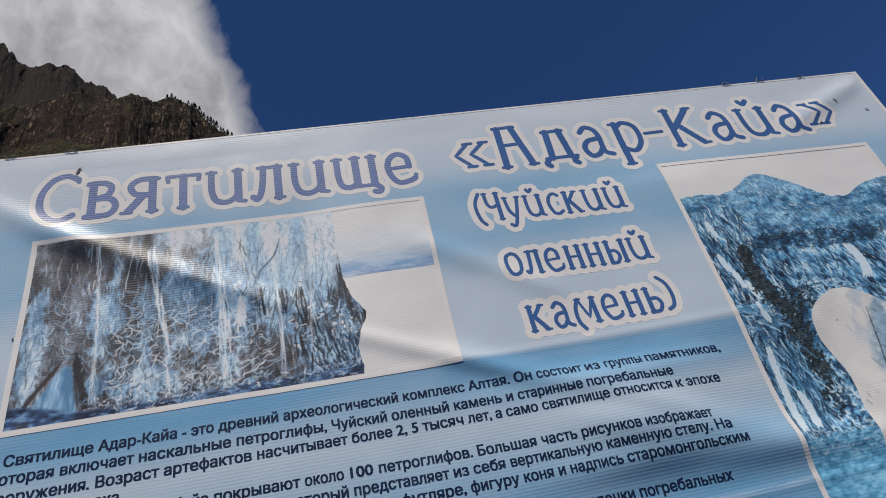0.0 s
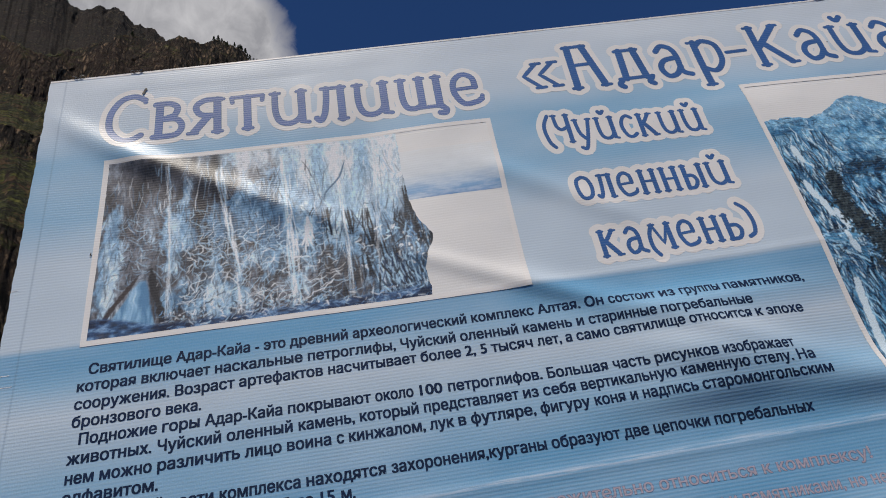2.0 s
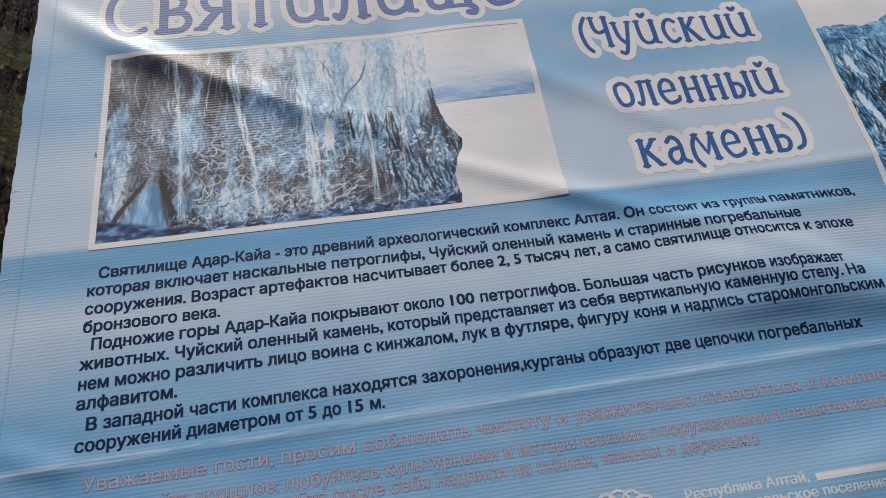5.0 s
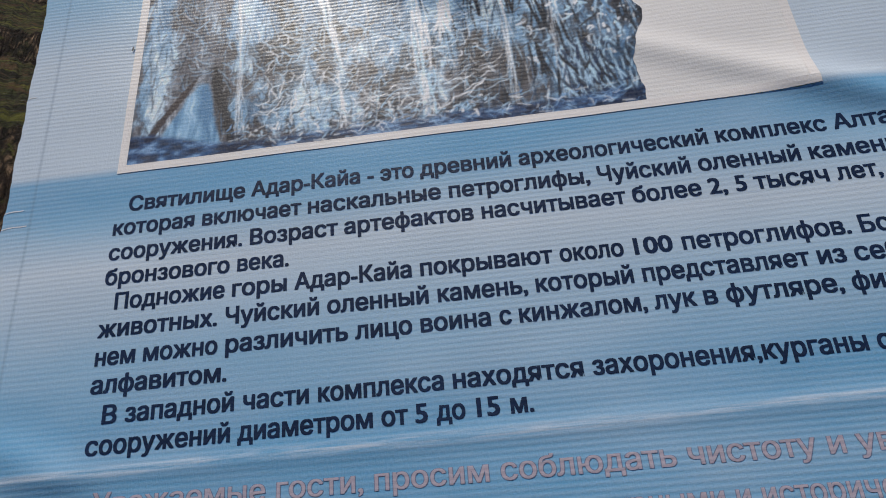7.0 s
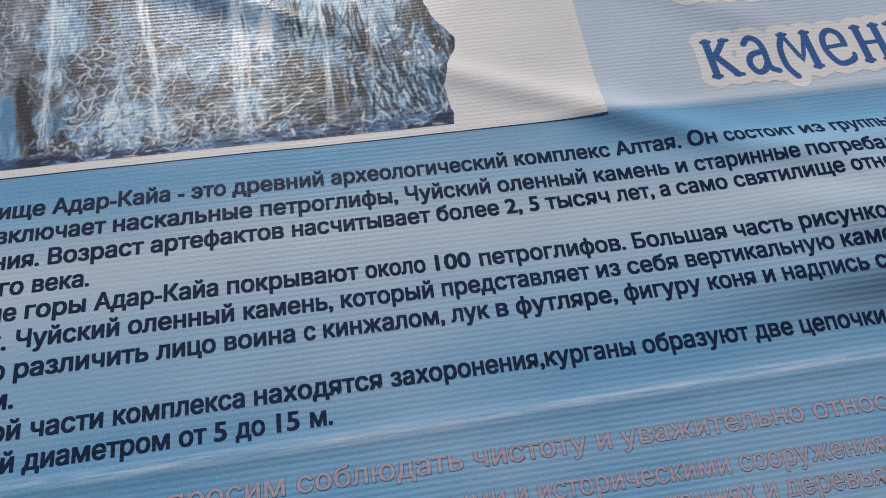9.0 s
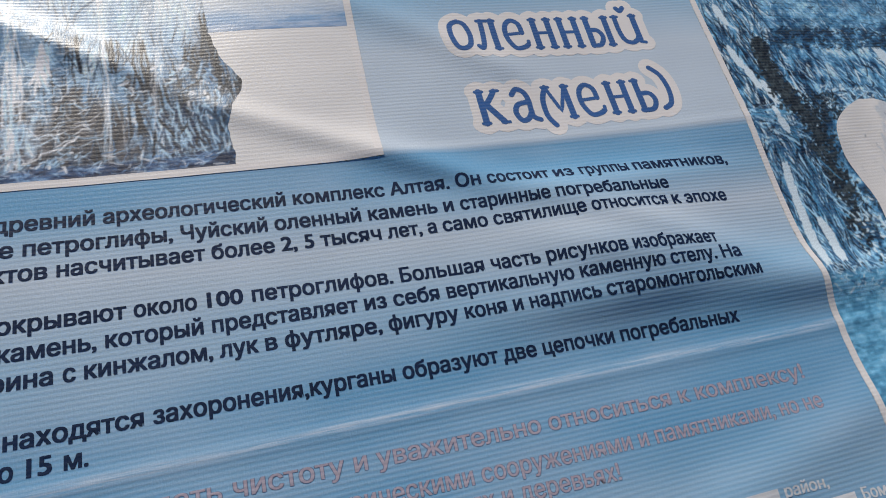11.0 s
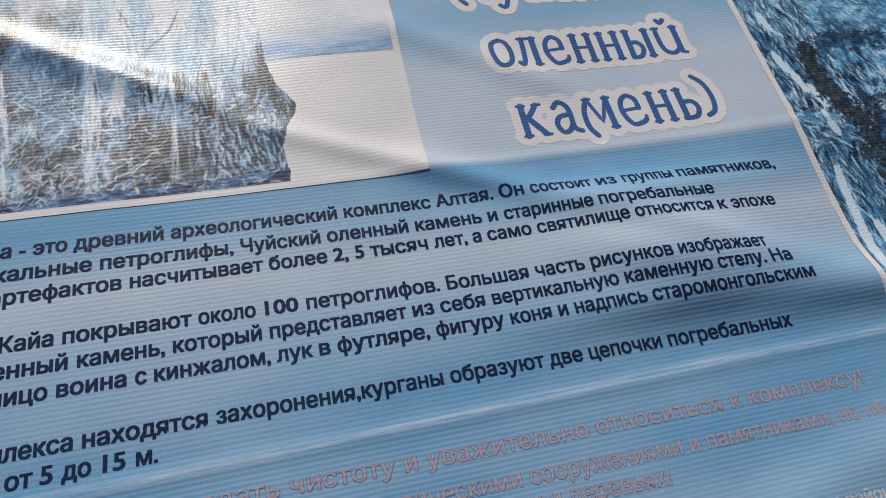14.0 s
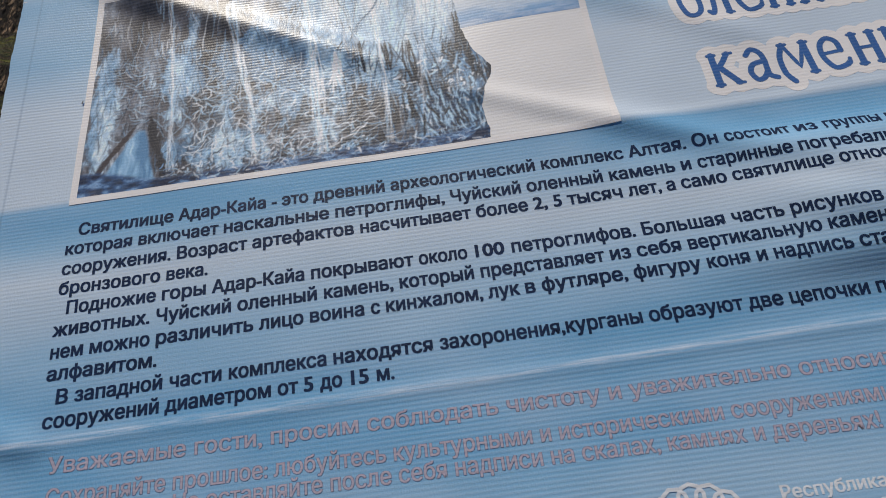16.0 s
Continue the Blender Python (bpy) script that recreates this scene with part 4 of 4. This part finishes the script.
def letters(body, starts, base0, base1, bow, cap, material, lift, bold, label, name="word"):
    """One printed line, its words starting at starts (the last number is its end), its baseline from base0 to base1, in the built-in font, thickened to bold."""
    cu = bpy.data.curves.new("text", "FONT")
    cu.body, cu.size, cu.resolution_u = body, 1.0, 2
    probe = new("text", cu)
    outline = probe.to_curve(bpy.context.evaluated_depsgraph_get())
    loops = []
    for sp in outline.splines:
        bp, loop = sp.bezier_points, []
        if len(bp) == 18 and bp[0].co.x < bp[11].co.x < bp[0].co.x + 0.03:      # the soft sign's bowl starts inside its stem
            for q in (bp[0], bp[17]):
                q.co.x = q.handle_left.x = q.handle_right.x = bp[11].co.x + 0.002
        for i in range(len(bp)):
            p, q = bp[i], bp[(i + 1) % len(bp)]
            straight = (p.handle_right - p.co).cross(q.co - p.co).length < 1e-6 and (q.handle_left - q.co).cross(q.co - p.co).length < 1e-6
            n = 1 if straight else 3
            for k in range(n):
                t = k / n
                loop.append(p.co * (1 - t) ** 3 + p.handle_right * 3 * t * (1 - t) ** 2 + q.handle_left * 3 * t * t * (1 - t) + q.co * t ** 3)
        area = sum(loop[i - 1].x * loop[i].y - loop[i].x * loop[i - 1].y for i in range(len(loop))) / 2
        loops.append((area, loop))
    probe.to_curve_clear()
    bpy.data.objects.remove(probe)
    bpy.data.curves.remove(cu)
    boxes = [(min(p.x for p in l), max(p.x for p in l), min(p.y for p in l), max(p.y for p in l)) for _, l in loops]
    solids, inner = [], []
    for i, (a, l) in enumerate(loops):
        b = boxes[i]
        host = [k for k, (c, _) in enumerate(loops) if a * c < 0 and abs(c) > abs(a) and boxes[k][0] < b[0] and boxes[k][1] > b[1] and boxes[k][2] < b[2] and boxes[k][3] > b[3]]
        if host:
            inner.append((min(host, key=lambda k: abs(loops[k][0])), l))
        else:
            solids.append([i, l, []])
    for k, l in inner:
        for q in solids:
            if q[0] == k:
                q[2].append(l)
    solids.sort(key=lambda q: boxes[q[0]][0])
    xs = [p.x for _, l, _ in solids for p in l]
    lo, hi = min(xs) - bold, max(xs) + bold
    tall = cap / (0.727 + 0.9 * bold)
    gaps, reach = [], boxes[solids[0][0]][1]
    for i, q in enumerate(solids):
        gaps.append((boxes[q[0]][0] - reach, i))
        reach = max(reach, boxes[q[0]][1])
    cuts = {i for _, i in sorted(gaps, reverse=True)[:len(body.split()) - 1]} | {0}
    words = []
    for i, q in enumerate(solids):
        if i in cuts:
            words.append([])
        words[-1].append(q)
    marks = [boxes[w[0][0]][0] - bold for w in words] + [hi]
    pins = starts if len(starts) == len(marks) else None
    for word in words:
        bm = bmesh.new()
        for i, (_, loop, holes) in enumerate(word):
            flat = [bm.verts.new((p.x, p.y, i % 3)) for l in (loop, *holes) for p in l]
            for t in tessellate_polygon([loop, *holes]):
                if len(set(t)) == 3:
                    bm.faces.new([flat[k] for k in t])
        for _ in range(2):
            long = [e for e in bm.edges if (e.verts[0].co - e.verts[1].co).length * tall > 0.010]
            bmesh.ops.subdivide_edges(bm, edges=long, cuts=1)
            bmesh.ops.triangulate(bm, faces=[f for f in bm.faces if len(f.verts) > 3])
        bm.verts.index_update()
        co = [v.co[:] for v in bm.verts]
        tris = [[v.index for v in f.verts] for f in bm.faces]
        bm.free()
        verts, faces = [], []
        for i, (sx, sy) in enumerate(SPREAD):
            n = len(verts)
            for px, py, level in co:
                f = (px + sx * bold - lo) / (hi - lo)
                at = float(np.interp(px + sx * bold, marks, pins)) if pins else starts[0] + (starts[-1] - starts[0]) * f
                verts.append(on_sheet(at, base0 + (base1 - base0) * f + 4 * bow * f * (1 - f) + (py + (sy + 0.45) * bold) * tall, lift + 0.00003 * i + 0.00001 * level))
            faces += [[n + q for q in t] for t in tris]
        me = bpy.data.meshes.new(name)
        me.from_pydata(verts, [], faces)
        me.materials.append(material)
        ob = new(name, me)
        ob.parent = banner
        tagged(ob, label)


def navy_line(body, base0, base1, bow, *starts):
    letters(body, starts, base0, base1, bow, 0.0262, M["navy"], 0.0004, 0.030, "bold navy printed word")


navy_line("Святилище Адар-Кайа - это древний археологический комплекс Алтая. Он состоит из группы памятников,", 2.0597, 2.0410, 0.005, 0.027, 0.225, 0.408, 0.428, 0.489, 0.639, 0.929, 1.095, 1.213, 1.272, 1.404, 1.457, 1.571, 1.787)
navy_line("которая включает наскальные петроглифы, Чуйский оленный камень и старинные погребальные", 2.0200, 1.9985, 0.0040, 0.006, 0.149, 0.315, 0.530, 0.750, 0.894, 1.049, 1.182, 1.212, 1.390, 1.628)
navy_line("сооружения. Возраст артефактов насчитывает более 2, 5 тысяч лет, а само святилище относится к эпохе", 1.9785, 1.9610, 0.0045, 0.005, 0.226, 0.370, 0.575, 0.793, 0.900, 0.937, 0.963, 1.075, 1.145, 1.172, 1.264, 1.448, 1.622, 1.651, 1.749)
navy_line("бронзового века.", 1.9384, 1.9378, 0.0, 0.005, 0.208, 0.286)
navy_line("Подножие горы Адар-Кайа покрывают около 100 петроглифов. Большая часть рисунков изображает", 1.8990, 1.8745, 0.0085, 0.024, 0.202, 0.295, 0.479, 0.677, 0.780, 0.846, 1.081, 1.239, 1.338, 1.499, 1.680)
navy_line("животных. Чуйский оленный камень, который представляет из себя вертикальную каменную стелу. На", 1.8584, 1.8408, 0.0055, 0.003, 0.194, 0.343, 0.501, 0.638, 0.784, 1.015, 1.062, 1.152, 1.389, 1.563, 1.673, 1.717)
navy_line("нем можно различить лицо воина с кинжалом, лук в футляре, фигуру коня и надпись старомонгольским", 1.8172, 1.8030, 0.0050, 0.004, 0.076, 0.196, 0.382, 0.474, 0.583, 0.610, 0.791, 0.857, 0.886, 1.047, 1.174, 1.258, 1.287, 1.427, 1.746)
navy_line("алфавитом.", 1.7778, 1.7776, 0.0, 0.003, 0.200)
navy_line("В западной части комплекса находятся захоронения,курганы образуют две цепочки погребальных", 1.7354, 1.7260, 0.0055, 0.025, 0.058, 0.225, 0.329, 0.512, 0.696, 1.054, 1.221, 1.291, 1.435, 1.673)
navy_line("сооружений диаметром от 5 до 15 м.", 1.6948, 1.6985, 0.0, 0.007, 0.219, 0.414, 0.459, 0.487, 0.540, 0.584, 0.614)
PINK = [
    ("Уважаемые гости, просим соблюдать чистоту и уважительно относиться к комплексу!", 0.0262, 1.7573, 1.6199, 1.608),
    ("Сохраняйте прошлое: любуйтесь культурными и историческими сооружениями и памятниками, но не", 0.029, 1.769, 1.570, 1.554),
    ("Не оставляйте после себя надписи на скалах, камнях и деревьях!", 0.2419, 1.3582, 1.536, 1.5204),
]
for body, x0, x1, b0, b1 in PINK:
    letters(body, (x0 - 0.001, x1 + 0.001), b0, b1, 0.003, 0.0275, M["outline"], 0.00025, 0.034, "grey-blue outline of a printed word", "word_outline")
    letters(body, (x0, x1), b0, b1, 0.003, 0.0275, M["pink"], 0.00045, 0.012, "pale pink outlined word")


# ---- decorative lettering, drawn with strokes ----
# 'L' a stem, 'l' a thin bar, 'c' a rounded stroke, 's' a small foot or cap; heights: 1 for a small letter
GLYPHS = {
    "С": "c .92,1.20 .66,1.34 .34,1.22 .12,.82 .12,.36 .32,.04 .60,-.04 .86,.10|l .90,1.22 .94,1.12",
    "в": "L .16,1 .14,0|c .06,1 .40,1 .58,.86 .50,.62 .16,.52|c .16,.52 .56,.50 .70,.26 .54,.02 .02,0",
    "я": "L .66,1 .66,0|c .74,1 .36,1 .14,.82 .26,.56 .66,.50|L .44,.50 .10,.04|s .66,0|s .06,0|s .70,1",
    "т": "l .0,1 .78,1|L .39,.98 .39,0|s .39,0|l 0,1 .02,.84|l .78,1 .76,.84",
    "и": "c .10,1 .10,.45 .20,.12 .44,.02 .66,.12 .74,.26|L .76,1 .76,.10|l .74,.04 .92,.0|s .10,1|s .76,1",
    "й": "c .10,1 .10,.45 .20,.12 .44,.02 .66,.12 .74,.26|L .76,1 .76,.10|l .74,.04 .92,.0|s .10,1|s .76,1|c .30,1.32 .40,1.2 .54,1.32",
    "л": "c .0,.08 .10,.0 .20,.20 .26,.60 .28,1|l .16,1 .74,1|L .64,1 .64,0|s .66,0",
    "щ": "c .10,1 .10,.42 .18,.10 .36,.02 .52,.08 .60,.16|L .58,1 .58,.06|l .30,.02 1.10,.02|L 1.02,1 1.02,.04|c 1.06,0 1.16,-.10 1.12,-.22 1.0,-.2|s .10,1|s .58,1|s 1.02,1",
    "е": "l .10,.50 .64,.54|c .64,.54 .60,.86 .36,1 .12,.80 .08,.40 .28,.02 .60,.04 .74,.12|l .76,.12 .78,.24",
    "«": "l .42,.92 .06,.56 .42,.16|l .84,.92 .46,.56 .84,.16|s .42,.92|s .84,.92|s .42,.16|s .84,.16",
    "»": "l .06,.92 .44,.56 .06,.16|l .46,.92 .84,.56 .46,.16|s .06,.92|s .46,.92|s .06,.16|s .46,.16",
    "А": "L .14,0 .16,1.30|l .06,1.32 .62,1.32|L .54,1.30 .84,.02|l .16,.72 .64,.72|s .14,0|s .86,0",
    "д": "L .22,.10 .26,1|l .16,1 .72,1|L .62,1 .74,.10|l .06,.10 .90,.10|c .10,.06 .02,-.06 .10,-.14|c .86,.06 .78,-.06 .86,-.14",
    "а": "c .10,.84 .28,1 .50,.88 .58,.60 .58,.14 .78,.0|c .58,.58 .22,.52 .08,.28 .20,.02 .42,.06 .58,.28",
    "р": "L .16,1 .16,-.40|c .16,.86 .40,1.02 .70,.84 .72,.34 .46,.02 .16,.16|s .16,-.42|s .12,1",
    "-": "l .0,.56 .50,.56",
    "К": "L .16,1.28 .16,0|L .80,1.26 .22,.62|L .34,.74 .86,.02|s .16,0|s .14,1.28|s .82,1.28|s .92,0",
    "(": "c .34,1.30 .10,.90 .06,.50 .16,.05 .36,-.20",
    ")": "c .02,1.40 .30,1.10 .40,.60 .30,.15 .04,.0",
    "Ч": "c .06,1.28 .10,.80 .30,.60 .64,.72|L .66,1.28 .66,0|s .06,1.28|s .66,1.28|s .66,0",
    "у": "c .06,1 .14,.40 .36,.10|c .70,1 .52,.30 .28,-.34 .06,-.30|s .06,1|s .70,1",
    "с": "c .66,.88 .46,1 .22,.86 .10,.50 .24,.08 .48,.0 .70,.12",
    "к": "L .14,1 .14,0|c .62,1 .40,.72 .16,.50|L .28,.58 .70,.02|s .14,1|s .14,0|s .64,1|s .74,0",
    "о": "c .40,1 .14,.86 .08,.48 .18,.10 .40,.0 .64,.14 .72,.52 .62,.88 .40,1",
    "н": "L .14,1 .14,0|L .66,1 .66,0|l .14,.52 .66,.52|s .14,1|s .14,0|s .66,1|s .66,0",
    "ы": "L .14,1 .14,0|c .14,.54 .44,.54 .58,.30 .42,.02 .14,.0|L .84,1 .84,0|s .14,1|s .84,1|s .84,0",
    "ь": "L .14,1 .14,0|c .14,.54 .48,.54 .62,.30 .46,.02 .08,.0|s .12,1",
    "м": "c .24,-.22 .06,.10 .06,.60 .24,1|l .24,1 .56,.20 .86,1|L .86,1 .90,0|s .90,0|s .24,1|s .88,1",
}
WEIGHT = {"L": 1.22, "l": 0.66, "c": 1.0, "s": 0.55}


def lettering(body, x0, x1, base0, base1, height, stroke, halo, ink, label):
    """A decorative word between x0 and x1: each letter is a part, with a white halo round it."""
    drawn, pen = [], 0.0
    for ch in body:
        wide, strokes = 0.0, []
        for piece in GLYPHS[ch].split("|"):
            pts = [tuple(float(q) for q in p.split(",")) for p in piece.split()[1:]]
            if piece[0] == "s":
                (px, pz), = pts
                pts = [(px - 0.11, pz), (px + 0.11, pz)]
            wide = max(wide, max(p[0] for p in pts))
            strokes.append((piece[0], [(pen + px, pz) for px, pz in pts]))
        drawn.append(strokes)
        pen += wide + 0.20
    pen -= 0.20
    f, lean = (x1 - x0) / pen, (base1 - base0) / pen
    count = 0
    for strokes in drawn:
        bm, hb, eb = bmesh.new(), bmesh.new(), bmesh.new()
        for kind, pts in strokes:
            pts = [Vector((x0 + px * f, base0 + px * lean + pz * height)) for px, pz in pts]
            if kind == "c":
                pts = spline(pts)
            w = stroke * WEIGHT[kind]
            ribbon(bm, pts, w, 0.00050 + 0.00001 * (count % 11))
            ribbon(hb, pts, w + halo, 0.00024 + 0.00001 * (count % 11))
            ribbon(eb, pts, w + stroke * 0.20, 0.00041 + 0.000005 * (count % 11))
            count += 1
        letter = part("letter", bm, ink, banner, label)
        part("edge", eb, M["shadow"], letter, "dark slate edge line")
        part("halo", hb, M["white"], letter, "white halo round the letter")


lettering("Святилище", -0.010, 1.090, 2.7540, 2.7460, 0.116, 0.0165, 0.036, M["violet"], "faded violet-blue decorative title letter with white halo")
lettering("«Адар-Кайа»", 1.2225, 2.6307, 2.757, 2.787, 0.128, 0.0165, 0.037, M["royal"], "royal blue decorative title letter with white halo")
lettering("(Чуйский", 1.2420, 1.7120, 2.566, 2.548, 0.078, 0.0098, 0.037, M["royal"], "royal blue decorative subtitle letter with white halo")
lettering("оленный", 1.2810, 1.7210, 2.364, 2.357, 0.074, 0.0098, 0.037, M["royal"], "royal blue decorative subtitle letter with white halo")
lettering("камень)", 1.3000, 1.7260, 2.1856, 2.186, 0.074, 0.0098, 0.037, M["royal"], "royal blue decorative subtitle letter with white halo")


# ---- small white lines, with bars for what is illegible, and the round emblem ----
def bars(z, height, *spans):
    for x0, x1 in spans:
        bm = bmesh.new()
        patch(bm, x0, x1, z, z + height, 0.0004)
        part("lettering_bar", bm, M["pale"], banner, "white bar of small lettering")


def pale_line(body, base0, base1, *starts):
    letters(body, starts, base0, base1, 0.0, 0.0195, M["pale"], 0.0004, 0.026, "small white printed word")


pale_line("Республика Алтай,", 1.4390, 1.4380, 1.176, 1.342, 1.433)
pale_line("район,", 1.4345, 1.4320, 1.625, 1.715)
pale_line("сельское поселение", 1.4100, 1.4065, 1.312, 1.452, 1.590)
pale_line("Бом", 1.3995, 1.3975, 1.771, 1.822)
bars(1.437, 0.014, (1.448, 1.614))
bars(1.408, 0.014, (1.177, 1.302))
bars(1.402, 0.014, (1.604, 1.758))

bm = bmesh.new()
for k in range(9):
    a0 = radians(20 + k * 17.5)
    c = Vector((1.045 + 0.085 * math.cos(a0), 1.372 + 0.085 * math.sin(a0)))
    ribbon(bm, [c + Vector((0.020 * math.cos(a0 + t), 0.020 * math.sin(a0 + t))) for t in (-1.9, -1.3, -0.7, 0.0, 0.7, 1.3, 1.9)], 0.006, 0.0005 + 0.00005 * k)
ribbon(bm, [Vector((1.045 + 0.062 * math.cos(t), 1.372 + 0.062 * math.sin(t))) for t in [2 * math.pi * k / 24 for k in range(25)]], 0.005, 0.0011)
part("round_emblem", bm, M["pale"], banner, "white scalloped ring emblem")


# ---- steel frame and posts ----
frame_thing = tagged(new("billboard_frame"), "dark painted square steel tube frame on posts behind the banner", "frame")
T = 0.04
for name, lo, hi in (
    ("bottom_rail", (LEFT + 0.02, 0.012, BOTTOM + 0.006), (RIGHT - T, 0.012 + T, BOTTOM + 0.006 + T)),
    ("middle_rail", (LEFT + 0.06, 0.072, 2.0), (RIGHT - T, 0.072 + T, 2.0 + T)),
    ("post", (LEFT + 0.02, 0.054, -0.3), (LEFT + 0.02 + T, 0.054 + T, top_edge(LEFT) - 0.01)),
    ("post", (RIGHT + 0.014 - T, 0.014, -0.3), (RIGHT + 0.014, 0.014 + T, top_edge(RIGHT) - 0.006)),
    ("post", (1.33, 0.114, -0.3), (1.33 + T, 0.114 + T, TOP - 0.06)),
):
    bm = bmesh.new()
    box(bm, lo, hi)
    bmesh.ops.bevel(bm, geom=bm.edges[:], offset=0.004, segments=2, affect="EDGES")
    part(name, bm, M["steel"], frame_thing)

bm = bmesh.new()
box(bm, (LEFT + 0.02, 0.012, -0.03 - T), (RIGHT + 0.012 - T, 0.012 + T, -0.006))
bmesh.ops.bevel(bm, geom=bm.edges[:], offset=0.004, segments=2, affect="EDGES")
for v in bm.verts:
    v.co.z += top_edge(v.co.x)
part("top_rail", bm, M["steel"], frame_thing)


# ---- hem, ties and damage along the edges ----
bm = bmesh.new()
patch(bm, RIGHT - 0.016, RIGHT - 0.001, BOTTOM, TOP, 0.0006, 0.008, lambda x, z, u, v: (x, BOTTOM + (top_edge(x) - BOTTOM) * v))
part("side_hem", bm, M["white"], banner, "white unprinted side hem")
bm = bmesh.new()
patch(bm, LEFT, RIGHT - 0.016, 2.993, 3.0, 0.0006, 0.006, lambda x, z, u, v: (x, top_edge(x) - 0.0065 * (1 - v) - 0.0005))
part("top_hem", bm, M["white"], banner, "white unprinted top hem")
rng = random.Random(21)
for cx in (-0.106, 0.066, 2.291, 2.427, 2.609):
    tie = tagged(new("wire_tie"), "frayed grey wire tie twisted over the top hem", "wire", "ties on the banner")
    cz = top_edge(cx)
    for k in range(5):
        a = rng.uniform(0.2, 2.9)
        ln = rng.uniform(0.008, 0.026)
        x0 = cx + rng.uniform(-0.018, 0.018)
        pts = [(x0, 0.010, cz - 0.010), (x0 + 0.001, -0.004, cz + 0.001), (x0 + ln * math.cos(a) * 0.6, -0.006, cz + ln * math.sin(a) * 0.5), (x0 + ln * math.cos(a), -0.004, cz + ln * math.sin(a) * 0.7)]
        bm = bmesh.new()
        tube(bm, pts, 0.0009, 5)
        part("strand", bm, M["wire"], tie)
for cx, cz, size, turn in ((0.095, 2.925, 0.016, 60), (2.674, 2.906, 0.012, -50), (2.778, 2.850, 0.011, -40), (2.560, 2.808, 0.012, 20), (2.588, 2.812, 0.007, -20), (2.234, 2.842, 0.005, 10), (-0.004, 2.385, 0.006, 80)):
    bm = bmesh.new()
    c, s_ = math.cos(radians(turn)), math.sin(radians(turn))
    ribbon(bm, [Vector((cx + q * c * size, cz + q * s_ * size + 0.12 * size * math.sin(q * 5))) for q in (-0.5, -0.2, 0.1, 0.35, 0.5)], size * 0.42, 0.0022)
    part("tear", bm, M["hole"], banner, "small dark torn hole")
for cz, ln in ((2.080, 0.030), (2.052, 0.040), (2.300, 0.014), (2.700, 0.010)):
    bm = bmesh.new()
    ribbon(bm, [Vector((LEFT + 0.001 + ln * q, cz + 0.0012 * math.sin(q * 5) + 0.004 * q)) for q in (0, 0.25, 0.5, 0.75, 1.0)], 0.0018, 0.0005)
    part("scuff", bm, M["pale"], banner, "pale frayed scuff at the edge")
